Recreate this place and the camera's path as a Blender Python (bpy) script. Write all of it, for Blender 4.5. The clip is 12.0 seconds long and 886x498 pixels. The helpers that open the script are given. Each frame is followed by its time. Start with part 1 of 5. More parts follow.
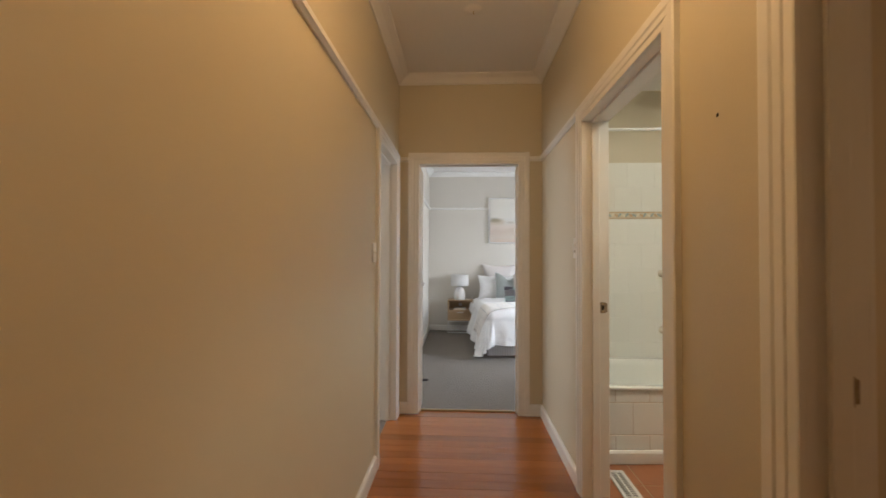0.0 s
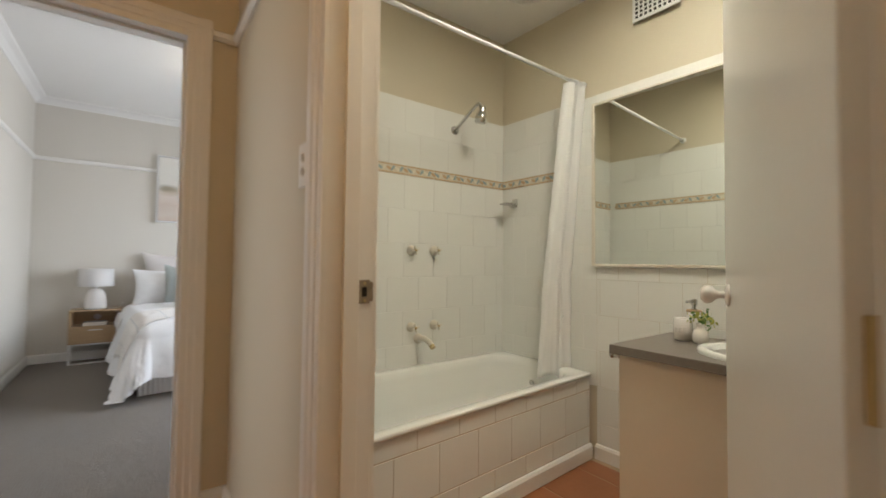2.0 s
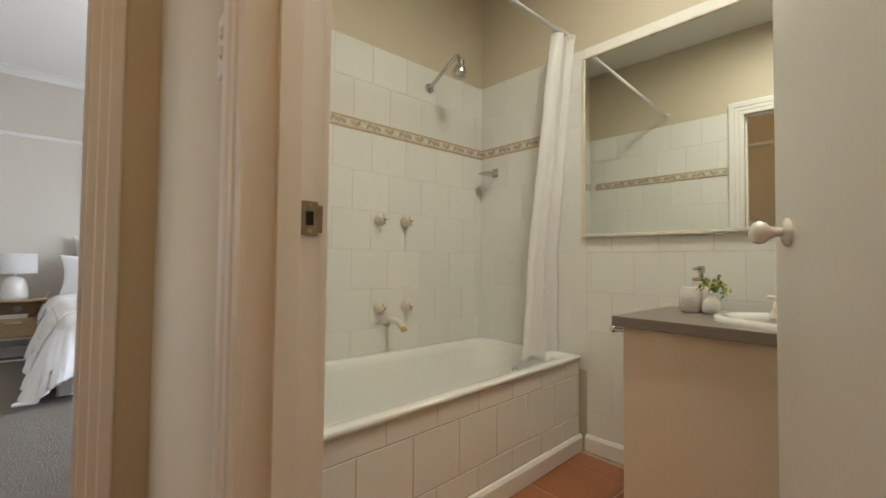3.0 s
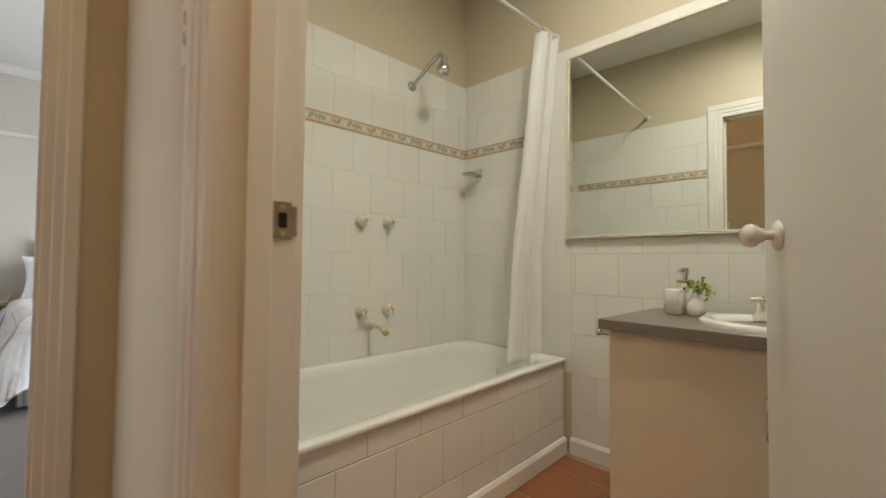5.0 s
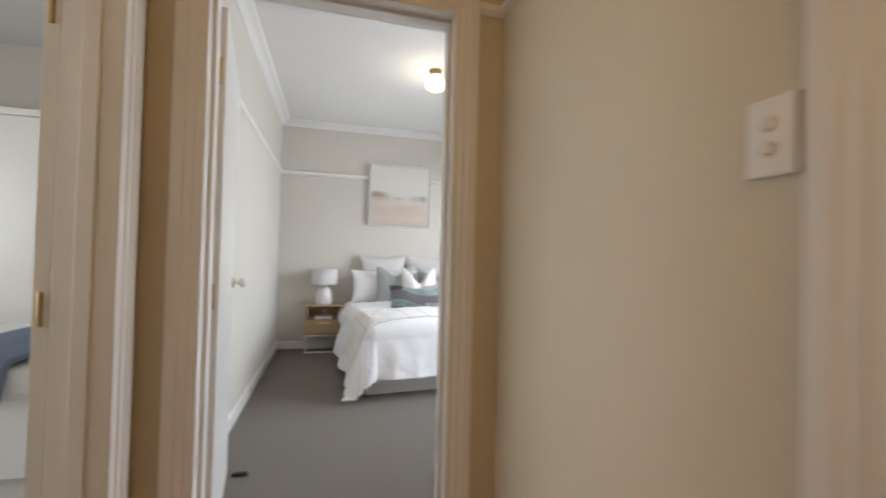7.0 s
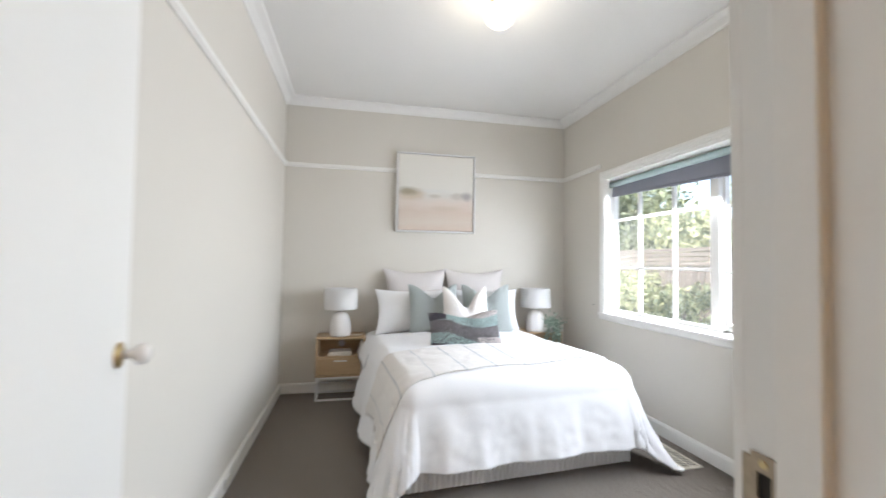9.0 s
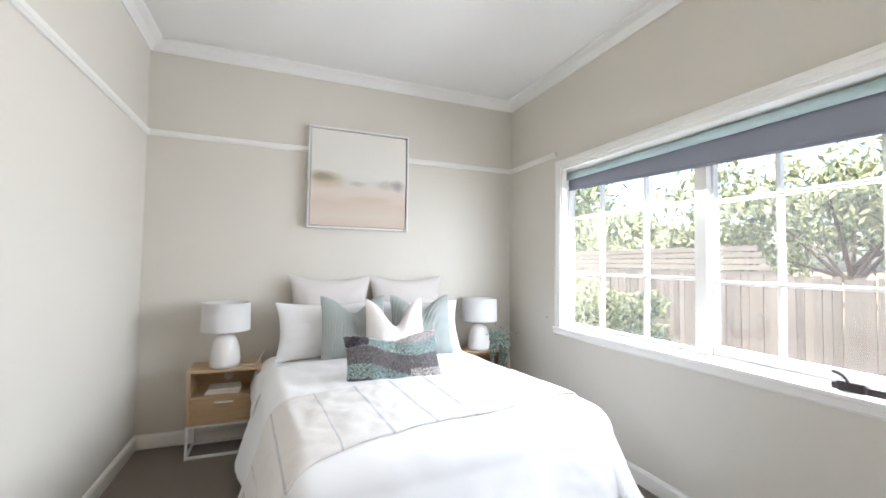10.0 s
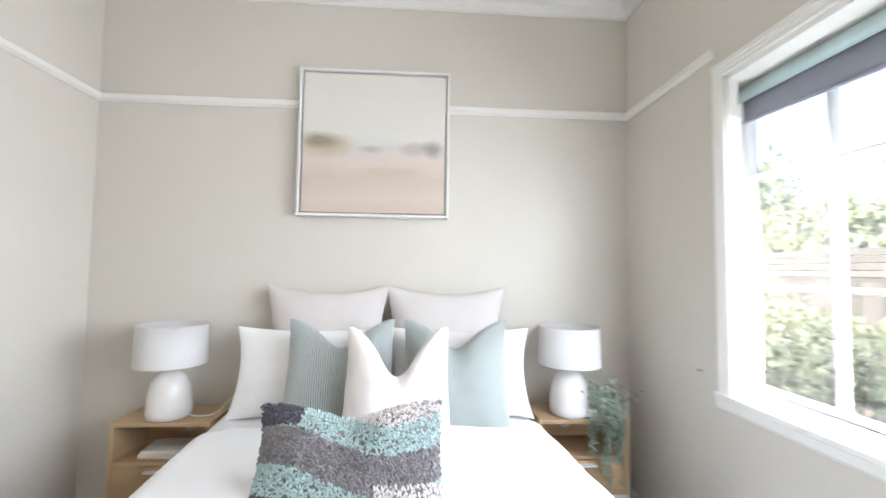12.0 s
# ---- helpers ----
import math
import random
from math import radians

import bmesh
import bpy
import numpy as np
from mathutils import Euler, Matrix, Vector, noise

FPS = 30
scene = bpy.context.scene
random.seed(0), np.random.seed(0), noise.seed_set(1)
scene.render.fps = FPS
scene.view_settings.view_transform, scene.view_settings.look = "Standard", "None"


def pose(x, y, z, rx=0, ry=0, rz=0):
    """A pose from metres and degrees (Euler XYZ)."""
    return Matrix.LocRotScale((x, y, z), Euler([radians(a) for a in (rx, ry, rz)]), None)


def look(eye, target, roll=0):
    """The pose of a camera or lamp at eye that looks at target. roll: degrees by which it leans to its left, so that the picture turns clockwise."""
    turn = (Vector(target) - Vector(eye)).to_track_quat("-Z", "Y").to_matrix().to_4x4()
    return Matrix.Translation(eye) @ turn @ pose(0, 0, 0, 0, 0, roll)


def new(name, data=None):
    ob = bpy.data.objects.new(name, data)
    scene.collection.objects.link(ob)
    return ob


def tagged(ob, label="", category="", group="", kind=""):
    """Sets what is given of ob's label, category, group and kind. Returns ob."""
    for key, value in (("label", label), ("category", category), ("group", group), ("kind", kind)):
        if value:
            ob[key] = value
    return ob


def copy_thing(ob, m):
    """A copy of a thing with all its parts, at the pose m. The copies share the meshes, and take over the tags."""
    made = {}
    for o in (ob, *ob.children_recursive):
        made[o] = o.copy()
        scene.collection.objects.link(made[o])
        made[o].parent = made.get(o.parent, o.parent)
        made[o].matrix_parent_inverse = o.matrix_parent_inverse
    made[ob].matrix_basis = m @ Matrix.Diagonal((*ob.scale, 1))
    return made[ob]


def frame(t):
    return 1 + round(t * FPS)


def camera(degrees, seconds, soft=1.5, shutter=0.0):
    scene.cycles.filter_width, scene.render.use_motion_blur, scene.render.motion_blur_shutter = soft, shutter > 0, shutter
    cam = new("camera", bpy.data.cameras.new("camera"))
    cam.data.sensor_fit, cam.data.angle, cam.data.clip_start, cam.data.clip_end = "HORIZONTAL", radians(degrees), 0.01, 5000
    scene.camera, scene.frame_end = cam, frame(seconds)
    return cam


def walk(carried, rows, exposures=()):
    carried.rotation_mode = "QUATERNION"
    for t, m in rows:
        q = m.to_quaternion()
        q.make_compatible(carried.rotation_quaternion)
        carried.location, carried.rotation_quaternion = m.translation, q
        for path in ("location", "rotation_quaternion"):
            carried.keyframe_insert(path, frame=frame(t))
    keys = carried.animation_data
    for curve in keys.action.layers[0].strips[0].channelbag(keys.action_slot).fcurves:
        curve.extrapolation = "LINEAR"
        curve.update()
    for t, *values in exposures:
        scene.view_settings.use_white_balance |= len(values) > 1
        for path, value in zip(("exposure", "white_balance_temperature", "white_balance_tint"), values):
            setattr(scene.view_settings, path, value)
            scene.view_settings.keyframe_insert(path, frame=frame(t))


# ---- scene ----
cam = camera(94.3, 12.0, 1.5, 0.5)
PATH = [
    (0, (0.366, 0.18, 1.298), (0.277, 2.178, 1.334), 0.2),
    (0.5, (0.377, 0.544, 1.267), (0.52, 2.538, 1.308), 0.3),
    (1, (0.454, 0.941, 1.217), (0.971, 2.872, 1.264), 0.4),
    (1.5, (0.553, 1.245, 1.165), (1.471, 3.021, 1.221), 0.5),
    (2, (0.68, 1.511, 1.101), (1.874, 3.115, 1.162), 0.6),
    (2.5, (0.766, 1.669, 1.006), (2.04, 3.21, 1.068), 0.6),
    (3, (0.843, 1.755, 0.954), (2.151, 3.267, 1.014), 0.6),
    (3.2, (0.866, 1.767, 0.947), (2.178, 3.275, 1.006), 0.4),
    (4.8, (0.906, 1.799, 0.952), (2.272, 3.259, 1.015), 0.5),
    (5, (0.87, 1.791, 0.962), (2.241, 3.246, 1.024), 0.5),
    (5.5, (0.751, 1.772, 0.975), (2.102, 3.245, 1.04), 0.7),
    (6, (0.605, 1.792, 0.996), (1.748, 3.432, 1.06), 1.1),
    (6.5, (0.467, 1.872, 1.032), (1.329, 3.676, 1.089), 1.2),
    (7, (0.414, 2.131, 1.164), (0.936, 4.061, 1.2), 1.4),
    (7.2, (0.411, 2.256, 1.184), (0.809, 4.215, 1.226), 1.0),
    (8.8, (0.426, 3.242, 1.227), (0.755, 5.214, 1.295), 1.0),
    (9, (0.451, 3.37, 1.225), (0.872, 5.324, 1.295), 0.8),
    (9.5, (0.563, 3.705, 1.226), (1.171, 5.609, 1.305), 0.9),
    (10, (0.666, 4.101, 1.263), (1.401, 5.959, 1.339), 0.9),
    (10.5, (0.826, 4.42, 1.258), (1.578, 6.271, 1.339), 0.6),
    (11, (1.065, 4.727, 1.269), (1.786, 6.59, 1.347), 0.8),
    (11.5, (1.28, 4.965, 1.261), (1.805, 6.893, 1.356), 0.5),
    (12, (1.479, 5.202, 1.251), (1.602, 7.195, 1.359), 0.8),
]
EXPOSURES = [(0.0, 2.38), (2.0, 2.32), (7.2, 2.36), (9.0, 2.54), (12.0, 2.77)]
walk(cam, [(t, look(eye, target, roll)) for t, eye, target, roll in PATH], EXPOSURES)
SKY, SUN = 0.13, 0.95
W_BED, W_ROOM2, W_BATH, W_HALL, W_SIDE, W_BULB = 22.5, 9.5, 3.8, 3.2, 1.5, 0.7

# ---- light ----
world = bpy.data.worlds.new("sky")
scene.world = world
world.use_nodes = True
wt = world.node_tree
sky = wt.nodes.new("ShaderNodeTexSky")
sky.sky_type = "NISHITA"
sky.sun_disc = False
sky.sun_elevation, sky.sun_rotation = radians(50), radians(252)
sky.air_density, sky.dust_density, sky.ozone_density = 1.0, 4.0, 1.0
bg = wt.nodes["Background"]
bg.inputs["Strength"].default_value = SKY
wt.links.new(sky.outputs[0], bg.inputs["Color"])
sun = new("sun", bpy.data.lights.new("sun", "SUN"))
sun.data.energy, sun.data.angle, sun.data.color = SUN, radians(14), (1.0, 0.95, 0.88)
sun.matrix_world = look((-6, -2, 14), (0, 0, 6.3))


def area_lamp(name, at, target, w, h, watts, colour):
    ob = new(name, bpy.data.lights.new(name, "AREA"))
    ob.data.shape, ob.data.size, ob.data.size_y = "RECTANGLE", w, h
    ob.data.energy, ob.data.color = watts, colour
    ob.matrix_world = look(at, target)
    return ob


def point_lamp(name, at, watts, colour, radius=0.06):
    ob = new(name, bpy.data.lights.new(name, "POINT"))
    ob.data.energy, ob.data.color, ob.data.shadow_soft_size = watts, colour, radius
    ob.location = at
    return ob


area_lamp("bedroom_window_light", (3.06, 5.45, 1.40), (0.4, 5.45, -0.8), 2.45, 1.15, W_BED, (0.82, 0.885, 0.985))
# lamp added as daylight for the second bedroom; no window is built there
area_lamp("second_bedroom_window_light", (-3.5, 3.4, 1.5), (0, 3.4, 1.2), 1.6, 1.2, W_ROOM2, (0.95, 0.98, 1.0))
area_lamp("bathroom_ceiling_light", (1.97, 2.18, 2.60), (1.97, 2.18, 0), 0.34, 0.34, W_BATH, (1.0, 0.95, 0.80))
# warm fill added above the hall, kept out of view
point_lamp("hall_bulb", (0.43, 1.25, 2.60), W_HALL, (1.0, 0.60, 0.26), 0.09)
# warm fill added in the unseen side room, shining out through the third doorway
area_lamp("side_room_window_light", (3.3, 0.0, 1.5), (0, 0.2, 1.2), 1.2, 1.2, W_SIDE, (1.0, 0.60, 0.28))
point_lamp("bedroom_bulb", (1.24, 5.57, 2.60), W_BULB, (1.0, 0.88, 0.70), 0.05)


# ---- materials ----
def material(name, colour, rough=0.6, metal=0.0, scale=8.0, vary=0.06, bump=0.0, bump_scale=60.0, spread=None, coat=0.0, sheen=0.0, stretch=(1, 1, 1), island=0.0):
    """A surface with two scales of variation in colour and gloss, and a fine relief."""
    m = bpy.data.materials.new(name)
    m.use_nodes = True
    n, l = m.node_tree.nodes, m.node_tree.links
    p = n["Principled BSDF"]
    tc = n.new("ShaderNodeTexCoord")
    mp = n.new("ShaderNodeMapping")
    mp.inputs["Scale"].default_value = stretch
    l.new(tc.outputs["Object"], mp.inputs["Vector"])
    big, fine = n.new("ShaderNodeTexNoise"), n.new("ShaderNodeTexNoise")
    big.inputs["Scale"].default_value, fine.inputs["Scale"].default_value = scale, bump_scale
    big.inputs["Detail"].default_value, fine.inputs["Detail"].default_value = 4, 3
    l.new(mp.outputs[0], big.inputs["Vector"])
    l.new(mp.outputs[0], fine.inputs["Vector"])
    mix = n.new("ShaderNodeMix")
    mix.data_type = "RGBA"
    dark = tuple(c * (1 - vary) for c in colour) if spread is None else spread
    mix.inputs["A"].default_value, mix.inputs["B"].default_value = (*dark, 1), (*[min(1, c * (1 + vary * (spread is None))) for c in colour], 1)
    l.new(big.outputs["Fac"], mix.inputs["Factor"])
    out = mix.outputs["Result"]
    fm = n.new("ShaderNodeMix")
    fm.data_type, fm.blend_type = "RGBA", "MULTIPLY"
    fm.inputs["Factor"].default_value = min(1.0, vary * 3)
    l.new(out, fm.inputs["A"])
    ramp = n.new("ShaderNodeMapRange")
    ramp.inputs["To Min"].default_value = 0.72
    ramp.inputs["To Max"].default_value = 1.12
    l.new(fine.outputs["Fac"], ramp.inputs["Value"])
    l.new(ramp.outputs[0], fm.inputs["B"])
    out = fm.outputs["Result"]
    if island:
        oi, hsv = n.new("ShaderNodeObjectInfo"), n.new("ShaderNodeHueSaturation")
        mr = n.new("ShaderNodeMapRange")
        mr.inputs["To Min"].default_value, mr.inputs["To Max"].default_value = 1 - island, 1 + island
        l.new(oi.outputs["Random"], mr.inputs["Value"])
        l.new(mr.outputs[0], hsv.inputs["Value"])
        l.new(out, hsv.inputs["Color"])
        out = hsv.outputs["Color"]
    l.new(out, p.inputs["Base Color"])
    rr = n.new("ShaderNodeMapRange")
    rr.inputs["To Min"].default_value, rr.inputs["To Max"].default_value = max(0.02, rough * 0.85), min(1, rough * 1.15)
    l.new(big.outputs["Fac"], rr.inputs["Value"])
    l.new(rr.outputs[0], p.inputs["Roughness"])
    p.inputs["Metallic"].default_value = metal
    p.inputs["Coat Weight"].default_value = coat
    p.inputs["Sheen Weight"].default_value = sheen
    if bump:
        b = n.new("ShaderNodeBump")
        b.inputs["Strength"].default_value, b.inputs["Distance"].default_value = bump, 0.004
        l.new(fine.outputs["Fac"], b.inputs["Height"])
        l.new(b.outputs[0], p.inputs["Normal"])
    return m


wall_paint = material("wall_paint", (0.64, 0.605, 0.545), 0.50, scale=1.3, vary=0.035, bump=0.10, bump_scale=140)
hall_paint = material("cream_wall_paint", (0.62, 0.555, 0.425), 0.50, scale=1.3, vary=0.035, bump=0.10, bump_scale=140)
white_gloss = material("white_gloss_paint", (0.80, 0.785, 0.75), 0.30, scale=3, vary=0.03, bump=0.06, bump_scale=60)
ceiling_paint = material("ceiling_paint", (0.80, 0.79, 0.77), 0.75, scale=1.5, vary=0.03, bump=0.05, bump_scale=90)
tile_white = material("white_wall_tile", (0.80, 0.80, 0.76), 0.16, scale=4, vary=0.02, bump=0.03, bump_scale=30, island=0.015)
grout = material("grout", (0.80, 0.79, 0.745), 0.7, scale=10, vary=0.06, bump=0.2)
grout_tan = material("aged_tan_grout", (0.50, 0.40, 0.29), 0.85, scale=10, vary=0.15, bump=0.2)
enamel = material("bath_enamel", (0.82, 0.83, 0.80), 0.10, scale=2, vary=0.015, coat=0.3)
terracotta = material("terracotta_tile", (0.42, 0.17, 0.075), 0.35, scale=6, vary=0.12, bump=0.15, bump_scale=40, spread=(0.29, 0.105, 0.045), island=0.10)
cream_laminate = material("cream_laminate", (0.72, 0.63, 0.52), 0.42, scale=3, vary=0.03, bump=0.03)
grey_laminate = material("grey_laminate", (0.20, 0.175, 0.15), 0.32, scale=40, vary=0.1, bump=0.05)
chrome = material("chrome", (0.62, 0.615, 0.60), 0.12, metal=1.0, scale=10, vary=0.04)
brass = material("aged_brass", (0.55, 0.42, 0.22), 0.30, metal=1.0, scale=14, vary=0.15)
steel_dark = material("worn_strike_steel", (0.36, 0.29, 0.21), 0.45, metal=0.9, scale=60, vary=0.25, bump=0.2)
black_hole = material("dark_recess", (0.02, 0.016, 0.012), 0.8, scale=20, vary=0.2)
ivory_plastic = material("ivory_plastic", (0.72, 0.67, 0.57), 0.28, scale=10, vary=0.02)
white_plastic = material("white_plastic", (0.80, 0.79, 0.76), 0.35, scale=10, vary=0.02)
linen_white = material("white_cotton", (0.84, 0.84, 0.85), 0.85, scale=7, vary=0.02, bump=0.12, bump_scale=350, sheen=0.15)
linen_grey = material("pale_grey_linen", (0.62, 0.58, 0.56), 0.9, scale=9, vary=0.04, bump=0.25, bump_scale=420, sheen=0.2)
ivory_fabric = material("ivory_fabric", (0.78, 0.74, 0.71), 0.9, scale=9, vary=0.03, bump=0.2, bump_scale=300, sheen=0.25)
throw_fabric = material("cream_throw_weave", (0.75, 0.72, 0.69), 0.95, scale=30, vary=0.06, bump=0.5, bump_scale=220, sheen=0.2)
throw_stripe = material("grey_throw_stripe", (0.52, 0.53, 0.55), 0.95, scale=120, vary=0.35, bump=0.5, bump_scale=220, sheen=0.2)
oak = material("light_oak", (0.52, 0.37, 0.22), 0.48, scale=5, vary=0.12, bump=0.10, bump_scale=30, spread=(0.40, 0.27, 0.15), stretch=(1, 9, 9))
white_metal = material("white_powder_coat", (0.78, 0.78, 0.77), 0.4, scale=10, vary=0.02)
ceramic = material("white_ceramic", (0.78, 0.75, 0.72), 0.22, scale=10, vary=0.04, bump=0.03, coat=0.2)
paper = material("book_paper", (0.72, 0.68, 0.62), 0.8, scale=30, vary=0.06)
fence_wood = material("weathered_paling", (0.155, 0.142, 0.125), 0.85, scale=3, vary=0.2, bump=0.5, bump_scale=40, stretch=(6, 6, 0.6), island=0.25)
leaf_green = material("garden_leaf", (0.24, 0.28, 0.17), 0.6, scale=2, vary=0.2, spread=(0.15, 0.19, 0.11))
leaf_yellow = material("light_garden_leaf", (0.44, 0.46, 0.27), 0.6, scale=2, vary=0.2, spread=(0.32, 0.36, 0.20))
leaf_grey = material("grey_green_leaf", (0.40, 0.48, 0.40), 0.65, scale=20, vary=0.2, spread=(0.28, 0.37, 0.29))
bark = material("bark", (0.16, 0.12, 0.09), 0.9, scale=6, vary=0.2, bump=0.6, bump_scale=30)
earth = material("garden_earth", (0.22, 0.17, 0.11), 0.95, scale=2, vary=0.25, bump=0.6, bump_scale=30)
cloth_dark = material("dark_shade_cloth", (0.03, 0.035, 0.05), 0.8, scale=6, vary=0.2, bump=0.2)
blind_cloth = material("blue_grey_blind_cloth", (0.27, 0.28, 0.335), 0.8, scale=2, vary=0.03, bump=0.1, bump_scale=300)
blind_tube = material("pale_teal_blind_tube", (0.42, 0.53, 0.53), 0.6, scale=2, vary=0.03)
black_metal = material("black_winder_metal", (0.045, 0.035, 0.035), 0.4, metal=0.4, scale=20, vary=0.2)
blue_blanket = material("slate_blue_blanket", (0.16, 0.20, 0.29), 0.9, scale=20, vary=0.12, bump=0.4, bump_scale=120)
gap_shade = material("shadowed_void", (0.05, 0.045, 0.04), 0.9)


def carpet_material():
    m = material("ribbed_loop_carpet", (0.25, 0.205, 0.165), 0.95, scale=2.5, vary=0.10, bump=0.0, bump_scale=150, sheen=0.2)
    n, l = m.node_tree.nodes, m.node_tree.links
    tc, wave, mp = n.new("ShaderNodeTexCoord"), n.new("ShaderNodeTexWave"), n.new("ShaderNodeMapping")
    wave.bands_direction = "Y"
    wave.inputs["Scale"].default_value, wave.inputs["Distortion"].default_value = 30.0, 1.2
    wave.inputs["Detail Scale"].default_value = 8.0
    cell = n.new("ShaderNodeTexVoronoi")
    cell.inputs["Scale"].default_value = 95.0
    l.new(tc.outputs["Object"], wave.inputs["Vector"])
    l.new(tc.outputs["Object"], cell.inputs["Vector"])
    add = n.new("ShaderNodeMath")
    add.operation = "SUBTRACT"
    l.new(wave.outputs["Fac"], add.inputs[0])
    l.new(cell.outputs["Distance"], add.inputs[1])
    b = n.new("ShaderNodeBump")
    b.inputs["Strength"].default_value, b.inputs["Distance"].default_value = 0.9, 0.006
    l.new(add.outputs[0], b.inputs["Height"])
    p = n["Principled BSDF"]
    l.new(b.outputs[0], p.inputs["Normal"])
    old = p.inputs["Base Color"].links[0].from_socket
    # groove shade painted into the colour, from the same height as the bump
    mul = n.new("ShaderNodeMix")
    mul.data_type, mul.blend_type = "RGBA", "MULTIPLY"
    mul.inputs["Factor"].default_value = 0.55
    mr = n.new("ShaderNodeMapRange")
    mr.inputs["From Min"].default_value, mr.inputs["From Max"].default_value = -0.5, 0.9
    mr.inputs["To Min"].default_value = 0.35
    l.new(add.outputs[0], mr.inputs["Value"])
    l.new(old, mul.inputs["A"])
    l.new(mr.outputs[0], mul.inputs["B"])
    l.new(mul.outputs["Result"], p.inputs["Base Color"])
    return m


def board_material():
    """Varnished pine with long grain and dark knots."""
    m = material("varnished_pine", (0.47, 0.165, 0.035), 0.20, scale=3, vary=0.12, bump=0.05, bump_scale=24, spread=(0.30, 0.085, 0.016), stretch=(1, 10, 10), island=0.22, coat=0.4)
    n, l = m.node_tree.nodes, m.node_tree.links
    p = n["Principled BSDF"]
    tc, v = n.new("ShaderNodeTexCoord"), n.new("ShaderNodeTexVoronoi")
    mp = n.new("ShaderNodeMapping")
    mp.inputs["Scale"].default_value = (3.2, 7, 1)
    l.new(tc.outputs["Object"], mp.inputs["Vector"])
    l.new(mp.outputs[0], v.inputs["Vector"])
    v.inputs["Scale"].default_value = 1.0
    mr = n.new("ShaderNodeMapRange")
    mr.inputs["From Min"].default_value, mr.inputs["From Max"].default_value = 0.03, 0.13
    mr.inputs["To Min"].default_value = 0.25
    l.new(v.outputs["Distance"], mr.inputs["Value"])
    old = p.inputs["Base Color"].links[0].from_socket
    mul = n.new("ShaderNodeMix")
    mul.data_type, mul.blend_type = "RGBA", "MULTIPLY"
    mul.inputs["Factor"].default_value = 1.0
    l.new(old, mul.inputs["A"])
    l.new(mr.outputs[0], mul.inputs["B"])
    l.new(mul.outputs["Result"], p.inputs["Base Color"])
    return m


def glass_material(name, rough=0.0, veil=0.0):
    m = bpy.data.materials.new(name)
    m.use_nodes = True
    n, l = m.node_tree.nodes, m.node_tree.links
    n.remove(n["Principled BSDF"])
    clear, gloss, film = (n.new("ShaderNodeBsdf" + k) for k in ("Transparent", "Glossy", "Translucent"))
    gloss.inputs["Roughness"].default_value = rough
    m1, m2 = n.new("ShaderNodeMixShader"), n.new("ShaderNodeMixShader")
    m1.inputs["Fac"].default_value = 0.05
    l.new(clear.outputs[0], m1.inputs[1])
    l.new(gloss.outputs[0], m1.inputs[2])
    # share of translucent film, an imitation of glare haze over the view
    m2.inputs["Fac"].default_value = veil
    l.new(m1.outputs[0], m2.inputs[1])
    l.new(film.outputs[0], m2.inputs[2])
    l.new(m2.outputs[0], n["Material Output"].inputs["Surface"])
    return m


def glow_material(name, colour, strength):
    m = material(name, (0.8, 0.78, 0.74), 0.4, scale=10, vary=0.02)
    p = m.node_tree.nodes["Principled BSDF"]
    p.inputs["Emission Color"].default_value = (*colour, 1)
    p.inputs["Emission Strength"].default_value = strength
    return m


def cloth_translucent(name, colour, share):
    m = material(name, colour, 0.85, scale=8, vary=0.03, bump=0.12, bump_scale=400)
    n, l = m.node_tree.nodes, m.node_tree.links
    p, out = n["Principled BSDF"], n["Material Output"]
    t, mx = n.new("ShaderNodeBsdfTranslucent"), n.new("ShaderNodeMixShader")
    t.inputs["Color"].default_value = (*colour, 1)
    mx.inputs["Fac"].default_value = share
    l.new(p.outputs[0], mx.inputs[1])
    l.new(t.outputs[0], mx.inputs[2])
    l.new(mx.outputs[0], out.inputs["Surface"])
    return m


carpet = carpet_material()
boards = board_material()
# a slight milky veil in the glass imitates haze before the garden
pane_glass = glass_material("window_pane_glass", 0.0, 0.008)
lamp_glass = glow_material("lit_globe_glass", (1.0, 0.83, 0.58), 0.55)
mirror_glass = material("mirror_silver", (0.84, 0.87, 0.84), 0.015, metal=1.0, scale=1, vary=0.0)
curtain_cloth = cloth_translucent("white_shower_curtain_cloth", (0.93, 0.925, 0.91), 0.18)
shade_cloth = cloth_translucent("white_lamp_shade_cloth", (0.80, 0.79, 0.78), 0.3)


